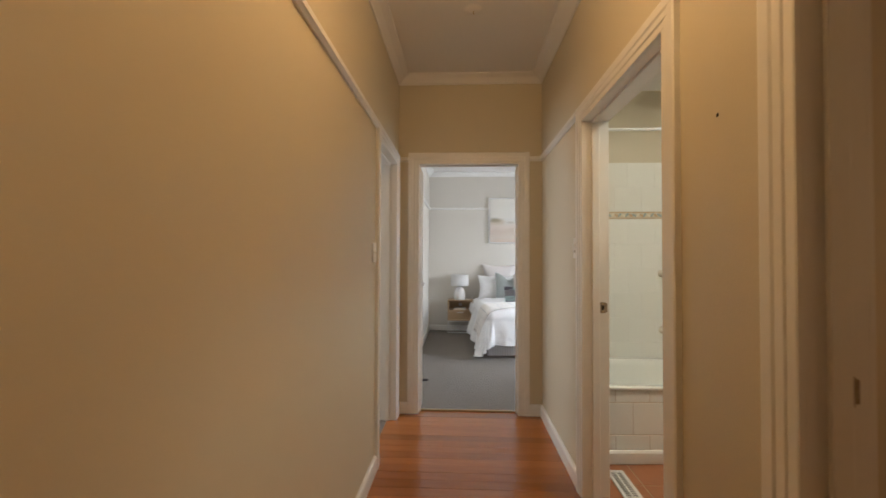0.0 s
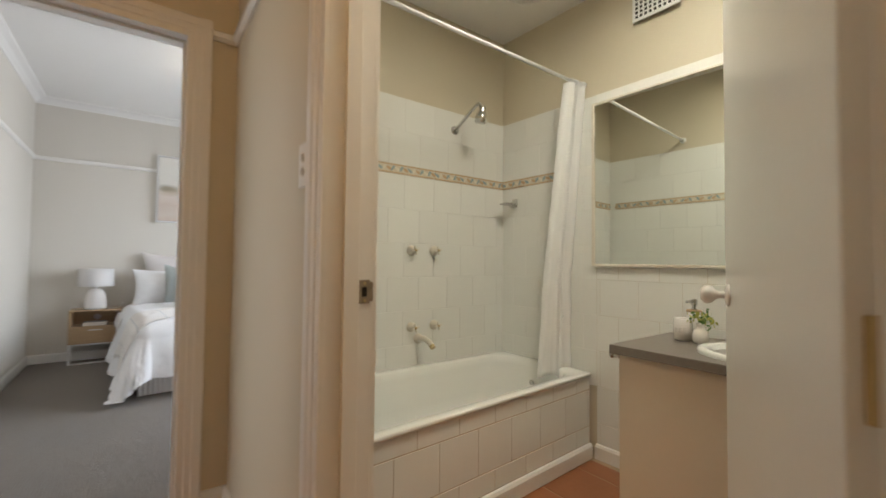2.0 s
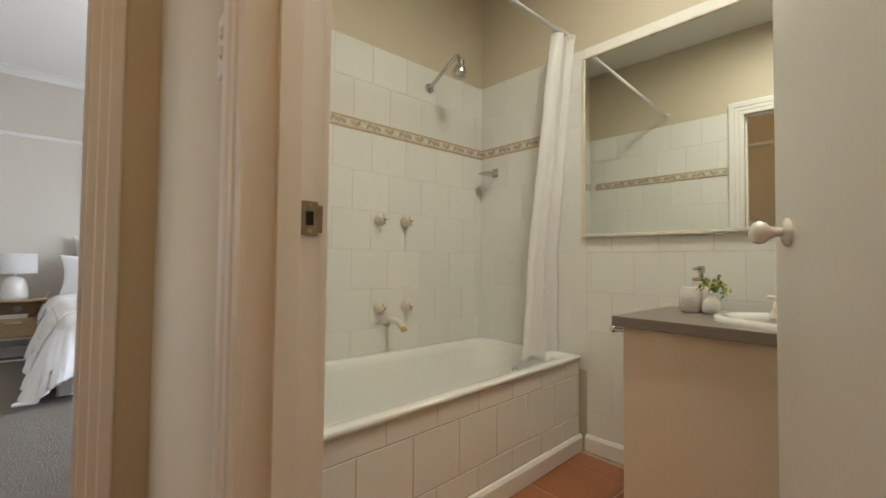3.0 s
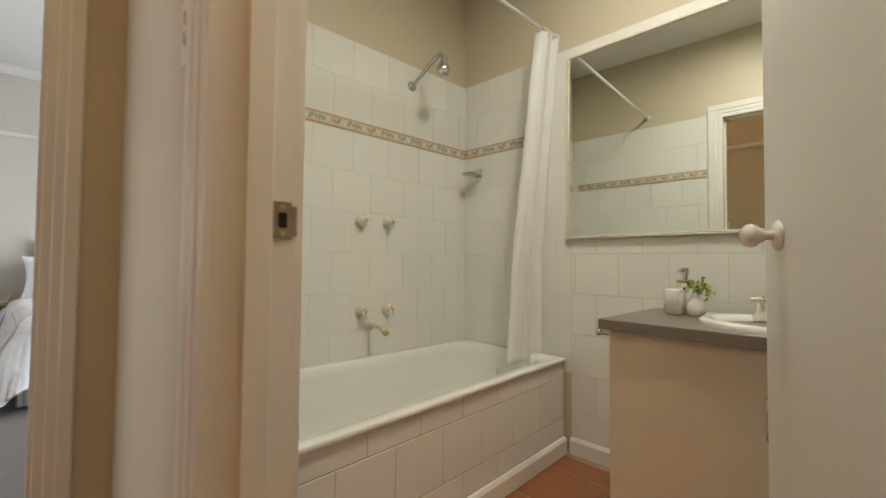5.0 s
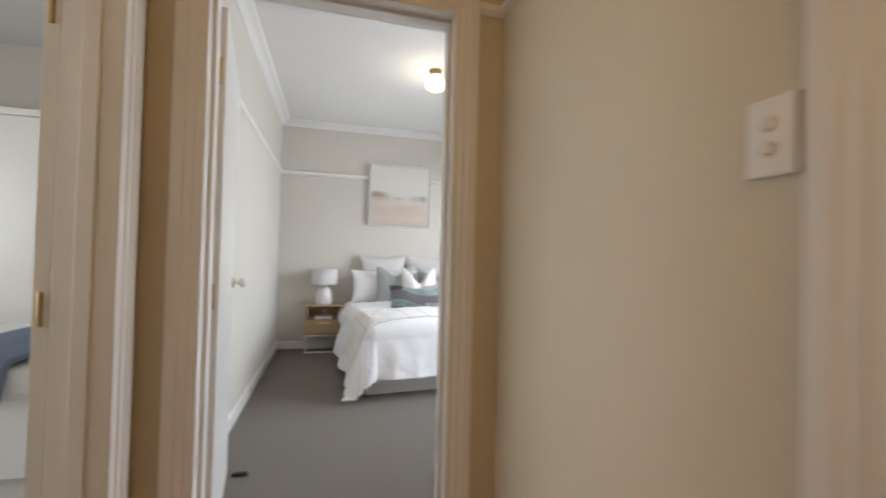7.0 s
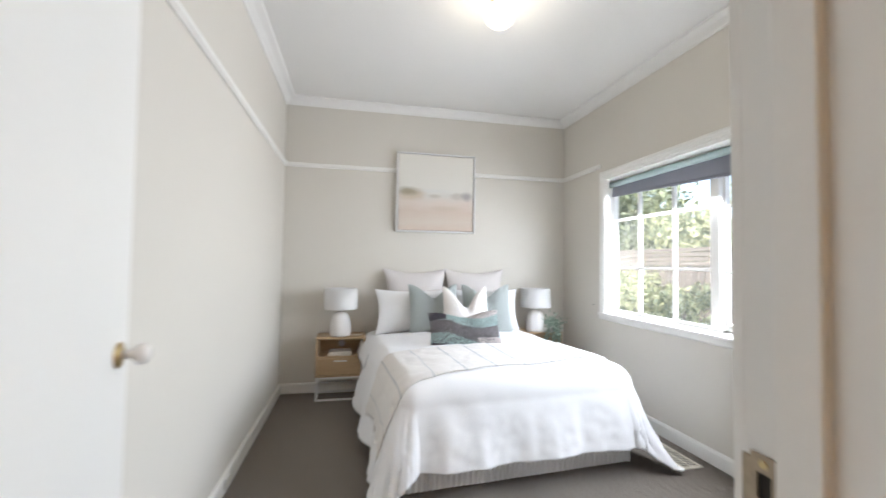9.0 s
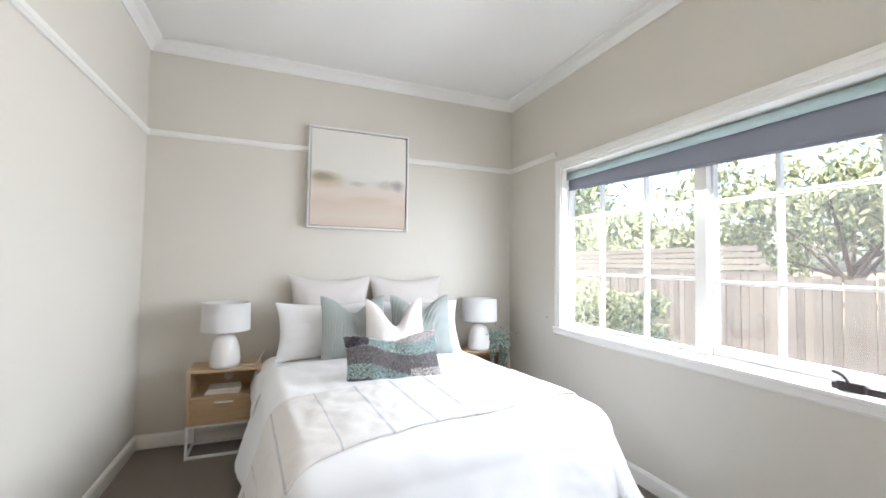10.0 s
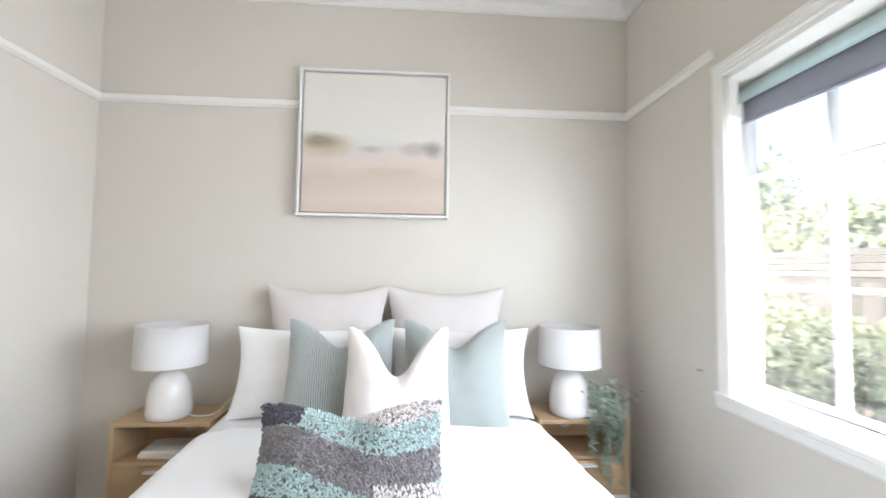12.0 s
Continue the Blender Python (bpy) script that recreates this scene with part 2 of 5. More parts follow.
def ribbed_fabric(name, colour):
    m = material(name, colour, 0.85, scale=8, vary=0.05, bump=0.0, bump_scale=200, sheen=0.25)
    n, l = m.node_tree.nodes, m.node_tree.links
    tc, w, b = n.new("ShaderNodeTexCoord"), n.new("ShaderNodeTexWave"), n.new("ShaderNodeBump")
    w.bands_direction = "X"
    w.inputs["Scale"].default_value, w.inputs["Distortion"].default_value = 34.0, 0.3
    b.inputs["Strength"].default_value, b.inputs["Distance"].default_value = 0.9, 0.005
    l.new(tc.outputs["Object"], w.inputs["Vector"])
    l.new(w.outputs["Fac"], b.inputs["Height"])
    p = n["Principled BSDF"]
    l.new(b.outputs[0], p.inputs["Normal"])
    old = p.inputs["Base Color"].links[0].from_socket
    # shade of the rib valleys is put into the colour with the wave
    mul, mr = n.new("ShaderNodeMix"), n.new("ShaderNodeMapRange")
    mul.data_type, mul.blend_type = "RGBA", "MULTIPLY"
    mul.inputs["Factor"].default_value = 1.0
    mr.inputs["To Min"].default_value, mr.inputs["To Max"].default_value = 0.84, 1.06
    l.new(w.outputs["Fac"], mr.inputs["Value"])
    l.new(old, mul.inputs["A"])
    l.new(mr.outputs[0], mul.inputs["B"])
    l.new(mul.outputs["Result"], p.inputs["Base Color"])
    return m


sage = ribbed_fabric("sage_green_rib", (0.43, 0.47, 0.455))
yarn_teal = material("teal_yarn", (0.46, 0.59, 0.58), 0.95, scale=60, vary=0.25, sheen=0.3)
yarn_grey = material("mauve_grey_yarn", (0.27, 0.25, 0.26), 0.95, scale=60, vary=0.3, sheen=0.3)
yarn_dark = material("dark_plum_yarn", (0.085, 0.075, 0.10), 0.95, scale=60, vary=0.3, sheen=0.3)
yarn_pale = material("blush_yarn", (0.74, 0.68, 0.66), 0.95, scale=60, vary=0.15, sheen=0.3)


# ---- mesh helpers ----
def part(name, bm, mat, parent=None, label="", smooth=False):
    me = bpy.data.meshes.new(name)
    bm.normal_update()
    bm.to_mesh(me)
    bm.free()
    for m in (mat if isinstance(mat, (list, tuple)) else [mat]):
        me.materials.append(m)
    if smooth:
        for f in me.polygons:
            f.use_smooth = True
    ob = new(name, me)
    ob.parent = parent
    if label:
        tagged(ob, label)
    return ob


def thing(name, label, category, at=(0, 0, 0), turn=0, group="", kind=""):
    ob = new(name)
    ob.empty_display_size = 0.1
    ob.matrix_world = pose(*at, 0, 0, turn)
    return tagged(ob, label, category, group, kind)


def box(bm, x0, y0, z0, x1, y1, z1, bevel=0.0, segs=2, mi=0):
    r = bmesh.ops.create_cube(bm, size=1)
    vs = r["verts"]
    sx, sy, sz = abs(x1 - x0), abs(y1 - y0), abs(z1 - z0)
    for v in vs:
        v.co = Vector(((x0 + x1) / 2 + v.co.x * sx, (y0 + y1) / 2 + v.co.y * sy, (z0 + z1) / 2 + v.co.z * sz))
    faces = {f for v in vs for f in v.link_faces}
    for f in faces:
        f.material_index = mi
    if bevel:
        es = {e for v in vs for e in v.link_edges}
        bmesh.ops.bevel(bm, geom=list(es), offset=min(bevel, 0.45 * min(sx, sy, sz)), segments=segs, affect="EDGES", profile=0.5, material=mi)
    return bm


def boxes(*rows, bevel=0.0):
    bm = bmesh.new()
    for r in rows:
        box(bm, *r, bevel=bevel)
    return bm


def rod(bm, a, b, r0, r1=None, seg=10):
    a, b = Vector(a), Vector(b)
    d = b - a
    m = Matrix.Translation((a + b) / 2) @ d.to_track_quat("Z", "Y").to_matrix().to_4x4()
    bmesh.ops.create_cone(bm, cap_ends=True, segments=seg, radius1=r0, radius2=r0 if r1 is None else r1, depth=d.length, matrix=m)
    return bm


def lathe(profile, seg=24, at=(0, 0, 0), turn=None, bm=None):
    """A turned body from (radius, height) pairs, with closed ends where the radius is 0."""
    bm = bm or bmesh.new()
    m = Matrix.Translation(at) @ (turn or Matrix())
    rings = []
    for r, z in profile:
        if r < 1e-5:
            rings.append([bm.verts.new(m @ Vector((0, 0, z)))])
        else:
            rings.append([bm.verts.new(m @ Vector((r * math.cos(2 * math.pi * k / seg), r * math.sin(2 * math.pi * k / seg), z))) for k in range(seg)])
    for a, b in zip(rings, rings[1:]):
        for k in range(seg):
            j = (k + 1) % seg
            loop = [a[k % len(a)], a[j % len(a)], b[j % len(b)], b[k % len(b)]]
            seen = []
            for v in loop:
                if v not in seen:
                    seen.append(v)
            if len(seen) > 2:
                bm.faces.new(seen)
    return bm


def sheet(fn, nu, nv, thick=0.0, pick=None):
    """A surface from fn(u, v) with u, v in 0..1; pick(u, v) gives a face's material slot."""
    bm = bmesh.new()
    g = [[bm.verts.new(fn(i / nu, j / nv)) for j in range(nv + 1)] for i in range(nu + 1)]
    for i in range(nu):
        for j in range(nv):
            f = bm.faces.new((g[i][j], g[i + 1][j], g[i + 1][j + 1], g[i][j + 1]))
            f.smooth = True
            if pick:
                f.material_index = pick((i + 0.5) / nu, (j + 0.5) / nv)
    if thick:
        bm.normal_update()
        bmesh.ops.solidify(bm, geom=bm.faces[:], thickness=thick)
    return bm


def moulding(profile, a, b, side, up=(0, 0, 1)):
    """A profile of (out, up) pairs swept from a to b; side is the outward way from the wall."""
    bm = bmesh.new()
    side, up, a, b = Vector(side), Vector(up), Vector(a), Vector(b)
    ends = [[bm.verts.new(p + side * o + up * h) for o, h in profile] for p in (a, b)]
    n = len(profile)
    for k in range(n):
        j = (k + 1) % n
        bm.faces.new((ends[0][k], ends[0][j], ends[1][j], ends[1][k]))
    bm.faces.new(ends[0][::-1]), bm.faces.new(ends[1])
    bmesh.ops.recalc_face_normals(bm, faces=bm.faces[:])
    return bm


ARCH = [(0, 0), (0.012, 0), (0.014, 0.004), (0.014, 0.026), (0.018, 0.030), (0.018, 0.052), (0.022, 0.058), (0.022, 0.088), (0.018, 0.094), (0, 0.094)]
SKIRT = [(0, 0), (0.018, 0), (0.018, 0.075), (0.012, 0.088), (0.006, 0.092), (0, 0.092)]
RAIL = [(0, 0), (0.010, 0), (0.018, 0.008), (0.024, 0.012), (0.024, 0.034), (0.018, 0.040), (0, 0.040)]
CORNICE = [(0, 0), (0.010, 0), (0.012, 0.010), (0.022, 0.020), (0.045, 0.040), (0.075, 0.052), (0.085, 0.056), (0.088, 0.068), (0, 0.068)]


def run(name, profile, a, b, side, mat=None, kind_name="trim"):
    return tagged(part(name, moulding(profile, a, b, side), mat or white_gloss), "white painted timber " + kind_name, kind_name, kind="structure")

# ---- plan ----
HL, HR, HEND = -0.158, 1.03, 3.592          # hall: side walls and end wall
BF, BR, BY, BL = 3.71, 2.655, 7.426, -0.204             # bedroom: front, window and head walls
BW, BX, BS = 1.15, 2.767, 1.14              # bathroom: door, mirror and far walls
CH, CB, CBA = 2.80, 2.772, 2.66              # ceilings: hall, bedroom, bathroom
BFL = 0.015                                 # bathroom floor
DH, MDH = 2.035, 2.066                      # door openings; the bedroom's is higher
LD0, LD1 = 2.765, 3.435                     # side bedroom's doorway
BD0, BD1 = 1.545, 2.435                     # bathroom's doorway
KD0, KD1 = 0.14, 1.008                     # third doorway
MD0, MD1 = 0.016, 0.832                      # bedroom's doorway
WY0, WY1, WZ0, WZ1 = 4.19, 6.680, 0.795, 2.022
RECESS = 0.14                               # the window box is wider than its opening at the far end


def wall(name, *rows, paint=wall_paint, label="beige painted plaster wall"):
    return tagged(part(name, boxes(*rows), paint), label, "wall", kind="structure")


TOP = 3.0
CREAM = {"paint": hall_paint, "label": "cream painted plaster wall"}
wall("wall_hall_side",
     (-0.28, -2.6, 0, HL, LD0 - 0.01, TOP), (-0.28, LD1 + 0.01, 0, HL, BF, TOP), (-0.28, LD0 - 0.01, DH + 0.01, HL, LD1 + 0.01, TOP), **CREAM)
wall("wall_bedroom_side", (-0.294, BF, 0, BL, BY + 0.12, TOP))
wall("wall_hall_bathroom",
     (HR, -2.6, 0, BW, KD0 - 0.01, TOP), (HR, KD1 + 0.01, 0, BW, BD0 - 0.01, TOP), (HR, BD1 + 0.01, 0, BW, HEND, TOP),
     (HR, KD0 - 0.01, DH + 0.01, BW, KD1 + 0.01, TOP), (HR, BD0 - 0.01, DH + 0.01, BW, BD1 + 0.01, TOP), **CREAM)
HMID = (HEND + BF) / 2
wall("wall_bedroom_front",
     (HL, HMID, 0, MD0 - 0.01, BF, TOP), (MD1 + 0.01, HMID, 0, BR + 0.245, BF, TOP), (MD0 - 0.01, HMID, MDH + 0.01, MD1 + 0.01, BF, TOP))
wall("wall_hall_bedroom",
     (HL, HEND, 0, MD0 - 0.01, HMID, TOP), (MD1 + 0.01, HEND, 0, BR + 0.245, HMID, TOP), (MD0 - 0.01, HEND, MDH + 0.01, MD1 + 0.01, HMID, TOP), **CREAM)
wall("wall_bedroom_window",
     (BR, BF, 0, BR + 0.245, WY0, TOP), (BR, WY1, 0, BR + 0.035, BY + 0.12, TOP), (BR + 0.035, WY1 + RECESS, 0, BR + 0.245, BY + 0.12, TOP), (BR + 0.035, WY1, 0, BR + 0.245, WY1 + RECESS, WZ0), (BR + 0.035, WY1, WZ1, BR + 0.245, WY1 + RECESS, TOP), (BR, WY0, 0, BR + 0.245, WY1, WZ0), (BR, WY0, WZ1, BR + 0.245, WY1, TOP))
wall("wall_bedroom_head", (BL, BY, 0, BR, BY + 0.12, TOP))
SKEW = Matrix.Translation((BX, 3.2, 0)) @ Matrix.Rotation(radians(2.2), 4, "Z") @ Matrix.Translation((-BX, -3.2, 0))
wall("wall_bathroom_mirror", (BX, BS - 0.1, 0, 2.89, HEND, TOP), **CREAM).matrix_world = SKEW  # this wall runs a little askew
wall("wall_bathroom_south", (BW, 1.02, 0, 3.0, BS, TOP), **CREAM)
wall("wall_hall_end", (-0.28, -2.72, 0, BW, -2.6, TOP), **CREAM)
wall("wall_second_bedroom", (-3.72, 1.5, 0, -3.6, 6.3, TOP), (-3.6, 6.18, 0, -0.28, 6.3, TOP), (-3.6, 1.5, 0, -0.28, 1.62, TOP))
wall("wall_side_room", (3.4, -1.6, 0, 3.52, 1.02, TOP), (BW, -1.6, 0, 3.4, -1.48, TOP), **CREAM)


def slab(name, rows, mat, label, category):
    return tagged(part(name, boxes(*rows), mat), label, category, kind="structure")


slab("ceiling_hall", [(HL, -2.6, CH, HR, HEND, TOP)], ceiling_paint, "off-white painted plaster hall ceiling", "ceiling")
slab("ceiling_bedroom", [(BL, BF, CB, BR, BY, TOP)], ceiling_paint, "white painted plaster bedroom ceiling", "ceiling")
slab("ceiling_bathroom", [(BW, BS, CBA, BX + 0.1, HEND, TOP)], ceiling_paint, "cream painted bathroom ceiling", "ceiling")
slab("ceiling_second_bedroom", [(-3.6, 1.62, CB, -0.28, 6.18, TOP)], ceiling_paint, "white painted plaster ceiling", "ceiling")
slab("ceiling_side_room", [(BW, -1.48, CH, 3.4, 1.02, TOP)], ceiling_paint, "white painted plaster ceiling", "ceiling")
slab("roof_slab", [(-3.8, -2.8, TOP, 3.0, 7.7, TOP + 0.1)], ceiling_paint, "plain roof slab", "roof")
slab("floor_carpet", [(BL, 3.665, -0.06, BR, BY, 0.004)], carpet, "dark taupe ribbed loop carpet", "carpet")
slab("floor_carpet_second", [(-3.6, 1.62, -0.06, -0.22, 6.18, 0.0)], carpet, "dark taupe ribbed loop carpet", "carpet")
slab("floor_side_room", [(1.09, -1.48, -0.06, 3.4, 1.02, -0.004)], boards, "varnished timber floor", "floor")
# near-black slab: its colour stands for the shade in the board gaps
slab("subfloor_hall", [(-0.22, -2.6, -0.08, 1.09, 3.66, -0.012)], gap_shade, "subfloor coloured dark as shade between the boards", "floor")
slab("floor_threshold_strip", [(MD0, 3.648, -0.01, MD1, 3.672, 0.011)], brass, "worn metal carpet strip in the doorway", "threshold")
slab("bathroom_subfloor", [(1.10, BS, -0.05, BX, HEND, BFL - 0.006)], grout_tan, "tan grout between floor tiles", "floor")


# mouldings of the hall
for name, a, b, side in (
    ("skirting_hall_side", (HL, -2.6, 0), (HL, LD0 - 0.09, 0), (1, 0, 0)),
    ("skirting_hall_side", (HL, LD1 + 0.09, 0), (HL, HEND, 0), (1, 0, 0)),
    ("skirting_hall_right", (HR, BD1 + 0.09, 0), (HR, HEND, 0), (-1, 0, 0)),
    ("skirting_hall_right", (HR, KD1 + 0.09, 0), (HR, BD0 - 0.09, 0), (-1, 0, 0)),
    ("skirting_hall_end", (HL, HEND, 0), (MD0 - 0.095, HEND, 0), (0, -1, 0)),
    ("skirting_hall_end", (MD1 + 0.095, HEND, 0), (HR, HEND, 0), (0, -1, 0)),
    ("skirting_bedroom_side", (BL, BF, 0.004), (BL, BY, 0.004), (1, 0, 0)),
    ("skirting_bedroom_head", (BL, BY, 0.004), (BR, BY, 0.004), (0, -1, 0)),
    ("skirting_bedroom_window", (BR, BF, 0.004), (BR, BY, 0.004), (-1, 0, 0)),
    ("skirting_second_bedroom", (-3.6, 6.18, 0), (-0.28, 6.18, 0), (0, -1, 0)),
):
    run(name, SKIRT, a, b, side, kind_name="skirting board")
RZ, RZB = 2.085, 2.118
for name, a, b, side in (
    ("picture_rail_hall_side", (HL, -2.6, RZ), (HL, LD0 - 0.09, RZ), (1, 0, 0)),
    ("picture_rail_hall_right", (HR, BD1 + 0.095, RZ), (HR, HEND, RZ), (-1, 0, 0)),
    ("picture_rail_hall_right", (HR, KD1 + 0.095, RZ), (HR, BD0 - 0.095, RZ), (-1, 0, 0)),
    ("picture_rail_hall_end", (HL, HEND, RZ), (MD0 - 0.095, HEND, RZ), (0, -1, 0)),
    ("picture_rail_hall_end", (MD1 + 0.095, HEND, RZ), (HR, HEND, RZ), (0, -1, 0)),
    ("picture_rail_bedroom_side", (BL, BF, RZB), (BL, BY, RZB), (1, 0, 0)),
    ("picture_rail_bedroom_head", (BL, BY, RZB), (BR, BY, RZB), (0, -1, 0)),
    ("picture_rail_bedroom_window", (BR, WY1 + 0.055, RZB), (BR, BY, RZB), (-1, 0, 0)),
    ("picture_rail_second_bedroom", (-3.6, 6.18, RZ - 0.03), (-0.28, 6.18, RZ - 0.03), (0, -1, 0)),
):
    run(name, RAIL, a, b, side, kind_name="picture rail")
for name, z, x0, y0, x1, y1 in (("hall", CH, HL, -2.6, HR, HEND), ("bedroom", CB, BL, BF, BR, BY)):
    z -= 0.068
    for a, b, side in (((x0, y0, z), (x0, y1, z), (1, 0, 0)), ((x1, y0, z), (x1, y1, z), (-1, 0, 0)), ((x0, y1, z), (x1, y1, z), (0, -1, 0)), ((x0, y0, z), (x1, y0, z), (0, 1, 0))):
        run("cornice_" + name, CORNICE, a, b, side, ceiling_paint, "cornice")


def door_frame(name, axis, p0, p1, face0, face1, head=DH):
    """A lining with stops, and architraves on both faces. axis: the wall's own direction."""
    t = thing(name, "white painted timber door frame with moulded architraves", "door frame", kind="structure")

    def at(a, f, z):
        return (a, f, z) if axis == "x" else (f, a, z)

    def blk(nm, a0, f0, z0, a1, f1, z1, bev=0.002):
        x0, y0, _ = at(a0, f0, 0)
        x1, y1, _ = at(a1, f1, 0)
        return part(nm, box(bmesh.new(), min(x0, x1), min(y0, y1), z0, max(x0, x1), max(y0, y1), z1, bev), white_gloss, t)
    mid = (face0 + face1) / 2
    e = 0.001
    blk("jamb", p0 - 0.02, face0 - e, 0, p0 + 0.0, face1 + e, head), blk("jamb", p1, face0 - e, 0, p1 + 0.02, face1 + e, head)
    blk("head_lining", p0 - 0.02, face0 - e, head, p1 + 0.02, face1 + e, head + 0.02)
    for a0, a1 in ((p0, p0 + 0.012), (p1 - 0.012, p1)):
        blk("door_stop", a0, mid - 0.02, 0, a1, mid + 0.02, head - 0.012)
    blk("door_stop", p0, mid - 0.02, head - 0.012, p1, mid + 0.02, head)
    for f, s in ((face0, -1), (face1, 1)):
        side = Vector(at(0, s, 0))
        for a, d in ((p0, -1), (p1, 1)):
            up = Vector(at(d, 0, 0))
            part("architrave", moulding(ARCH, at(a - 0 * d, f, 0), at(a, f, head + 0.094), side, up), white_gloss, t)
        part("architrave", moulding([(o + 0.001, h) for o, h in ARCH], at(p0 - 0.0925, f, head), at(p1 + 0.0925, f, head), side, (0, 0, 1)), white_gloss, t)
    return t


door_frame("door_frame_bedroom", "x", MD0, MD1, HEND, BF, MDH)
door_frame("door_frame_bathroom", "y", BD0, BD1, HR, BW)
door_frame("door_frame_side_room", "y", KD0, KD1, HR, BW)
door_frame("door_frame_second_bedroom", "y", LD0, LD1, -0.28, HL)


def strike_plate(at, turn, lip=1):
    t = thing("strike_plate", "worn steel strike plate let into the door jamb", "strike plate", at, turn)
    bm = bmesh.new()
    for r in ((-0.014, 0, -0.029, 0.014, 0.003, -0.012), (-0.014, 0, 0.012, 0.014, 0.003, 0.029), (-0.014, 0, -0.012, -0.007, 0.003, 0.012), (0.007, 0, -0.012, 0.014, 0.003, 0.012)):
        box(bm, *r)
    box(bm, min(lip * 0.013, lip * 0.024), -0.003, -0.024, max(lip * 0.013, lip * 0.024), 0.0025, 0.024, 0.005, 3)
    part("plate", bm, steel_dark, t)
    part("latch_hole", box(bmesh.new(), -0.007, -0.0, -0.012, 0.007, 0.0008, 0.012), black_hole, t, "dark latch hole")
    for z in (-0.021, 0.021):
        part("screw", rod(bmesh.new(), (0, 0.002, z), (0, 0.0045, z), 0.004), brass, t)
    return t


strike_plate((BW - 0.022, BD1 - 0.0002, 1.025), 180, -1)
strike_plate((HR + 0.076, KD1 - 0.0002, 1.041), 180, -1)
strike_plate((MD1 - 0.0002, BF - 0.022, 1.02), 90)


def knob(parent, at, turn, mats, name="knob"):
    """A turned door knob on a round rose; it points along local +y before the turn."""
    m = Matrix.Translation(at) @ Matrix.Rotation(radians(turn), 4, "Z") @ pose(0, 0, 0, -90, 0, 0)
    k = part(name, lathe([(0, 0.064), (0.014, 0.063), (0.022, 0.056), (0.0245, 0.047), (0.022, 0.038), (0.013, 0.030), (0.009, 0.022), (0.010, 0.007)], 20, (0, 0, 0), m), mats[0], parent, smooth=True)
    part("rose", lathe([(0, 0.0), (0.030, 0.0), (0.030, 0.003), (0.024, 0.007), (0.013, 0.010), (0, 0.010)], 20, (0, 0, 0), m), mats[1], k, smooth=True)
    return k


def door_leaf(name, label, hinge, turn, width, knob_mats, knob_z=1.0, backset=0.06):
    """A flush leaf that runs from the hinge along local +x; its faces look along local y."""
    t = thing(name, label, "door", hinge, turn)
    part("leaf", box(bmesh.new(), 0.004, -0.018, 0.008, width, 0.018, DH - 0.006, 0.002), white_gloss, t)
    knob(t, (width - backset, 0.018, knob_z), 0, knob_mats)
    knob(t, (width - backset, -0.018, knob_z), 180, knob_mats)
    for z in (0.2, 1.0, 1.8):
        bm = rod(bmesh.new(), (0, 0.0, z - 0.045), (0, 0.0, z + 0.045), 0.006)
        part("hinge", bm, brass, t, "small aged brass butt hinge")
    part("latch_plate", box(bmesh.new(), width, -0.011, knob_z - 0.03, width + 0.002, 0.011, knob_z + 0.03), steel_dark, t)
    return t


door_leaf("bedroom_door", "white flush bedroom door standing open against the wall", (MD0 + 0.0, BF + 0.022, 0.004), 98.5, 0.79, (ceramic, brass))
door_leaf("bathroom_door", "white painted flush bathroom door standing half open", (1.17, 1.572, BFL), 24.0, 0.918, (ceramic, ceramic), knob_z=1.006, backset=0.082)
door_leaf("second_bedroom_door", "white flush door folded back into the second bedroom", (-0.316, LD1 + 0.005, 0.0), 96, 0.70, (chrome, chrome))


# hall floor of single boards
def hall_floor():
    t = thing("floor_hall", "orange varnished pine floorboards laid across the hall", "floor", kind="structure")
    w, y, k = 0.085, -2.6, 0
    while y < 3.65:
        y1 = min(y + w - 0.0015, 3.65)
        x0, x1 = (HL, HR) if y > 3.59 or y1 < LD0 else (-0.22, HR)
        if y > HEND - 0.001:
            x0, x1 = MD0, MD1
        elif BD0 < y and y1 < BD1 or KD0 < y and y1 < KD1:
            x1 = 1.09
        b = part("board", box(bmesh.new(), 0, 0, -0.012, x1 - x0, y1 - y, random.uniform(-0.0008, 0.0004)), boards, t)
        b.location = (x0, y, 0)
        y, k = y + w, k + 1
    return t


def light_switch(at, turn, toggles=2, label="white two-gang light switch on the wall"):
    t = thing("light_switch", label, "light switch", at, turn)
    part("plate", box(bmesh.new(), -0.035, -0.012, -0.058, 0.035, 0.0, 0.058, 0.004), white_plastic, t)
    for k in range(toggles):
        z = (k - (toggles - 1) / 2) * 0.036
        part("rocker_surround", lathe([(0.013, 0), (0.013, 0.002), (0.009, 0.002), (0.009, 0)], 16, (0, -0.012, z), pose(0, 0, 0, 90, 0, 0)), ivory_plastic, t)
        part("toggle", box(bmesh.new(), -0.005, -0.018, z - 0.008, 0.005, -0.011, z + 0.008, 0.002), white_plastic, t)
    return t


light_switch((HL, 2.60, 1.32), 90, 1, "white single light switch beside the doorway")
light_switch((HR, 2.578, 1.348), -90, 2, "white two-gang light switch beside the bathroom door")
t = thing("wall_hook_hole", "old dark screw hole in the painted wall", "screw hole", (HR, 1.272, 1.668), -90)
part("hole", lathe([(0, 0.002), (0.003, 0.002), (0.005, 0.001), (0.0055, -0.0)], 12, (0, 0, 0), pose(0, 0, 0, 90, 0, 0)), black_hole, t)
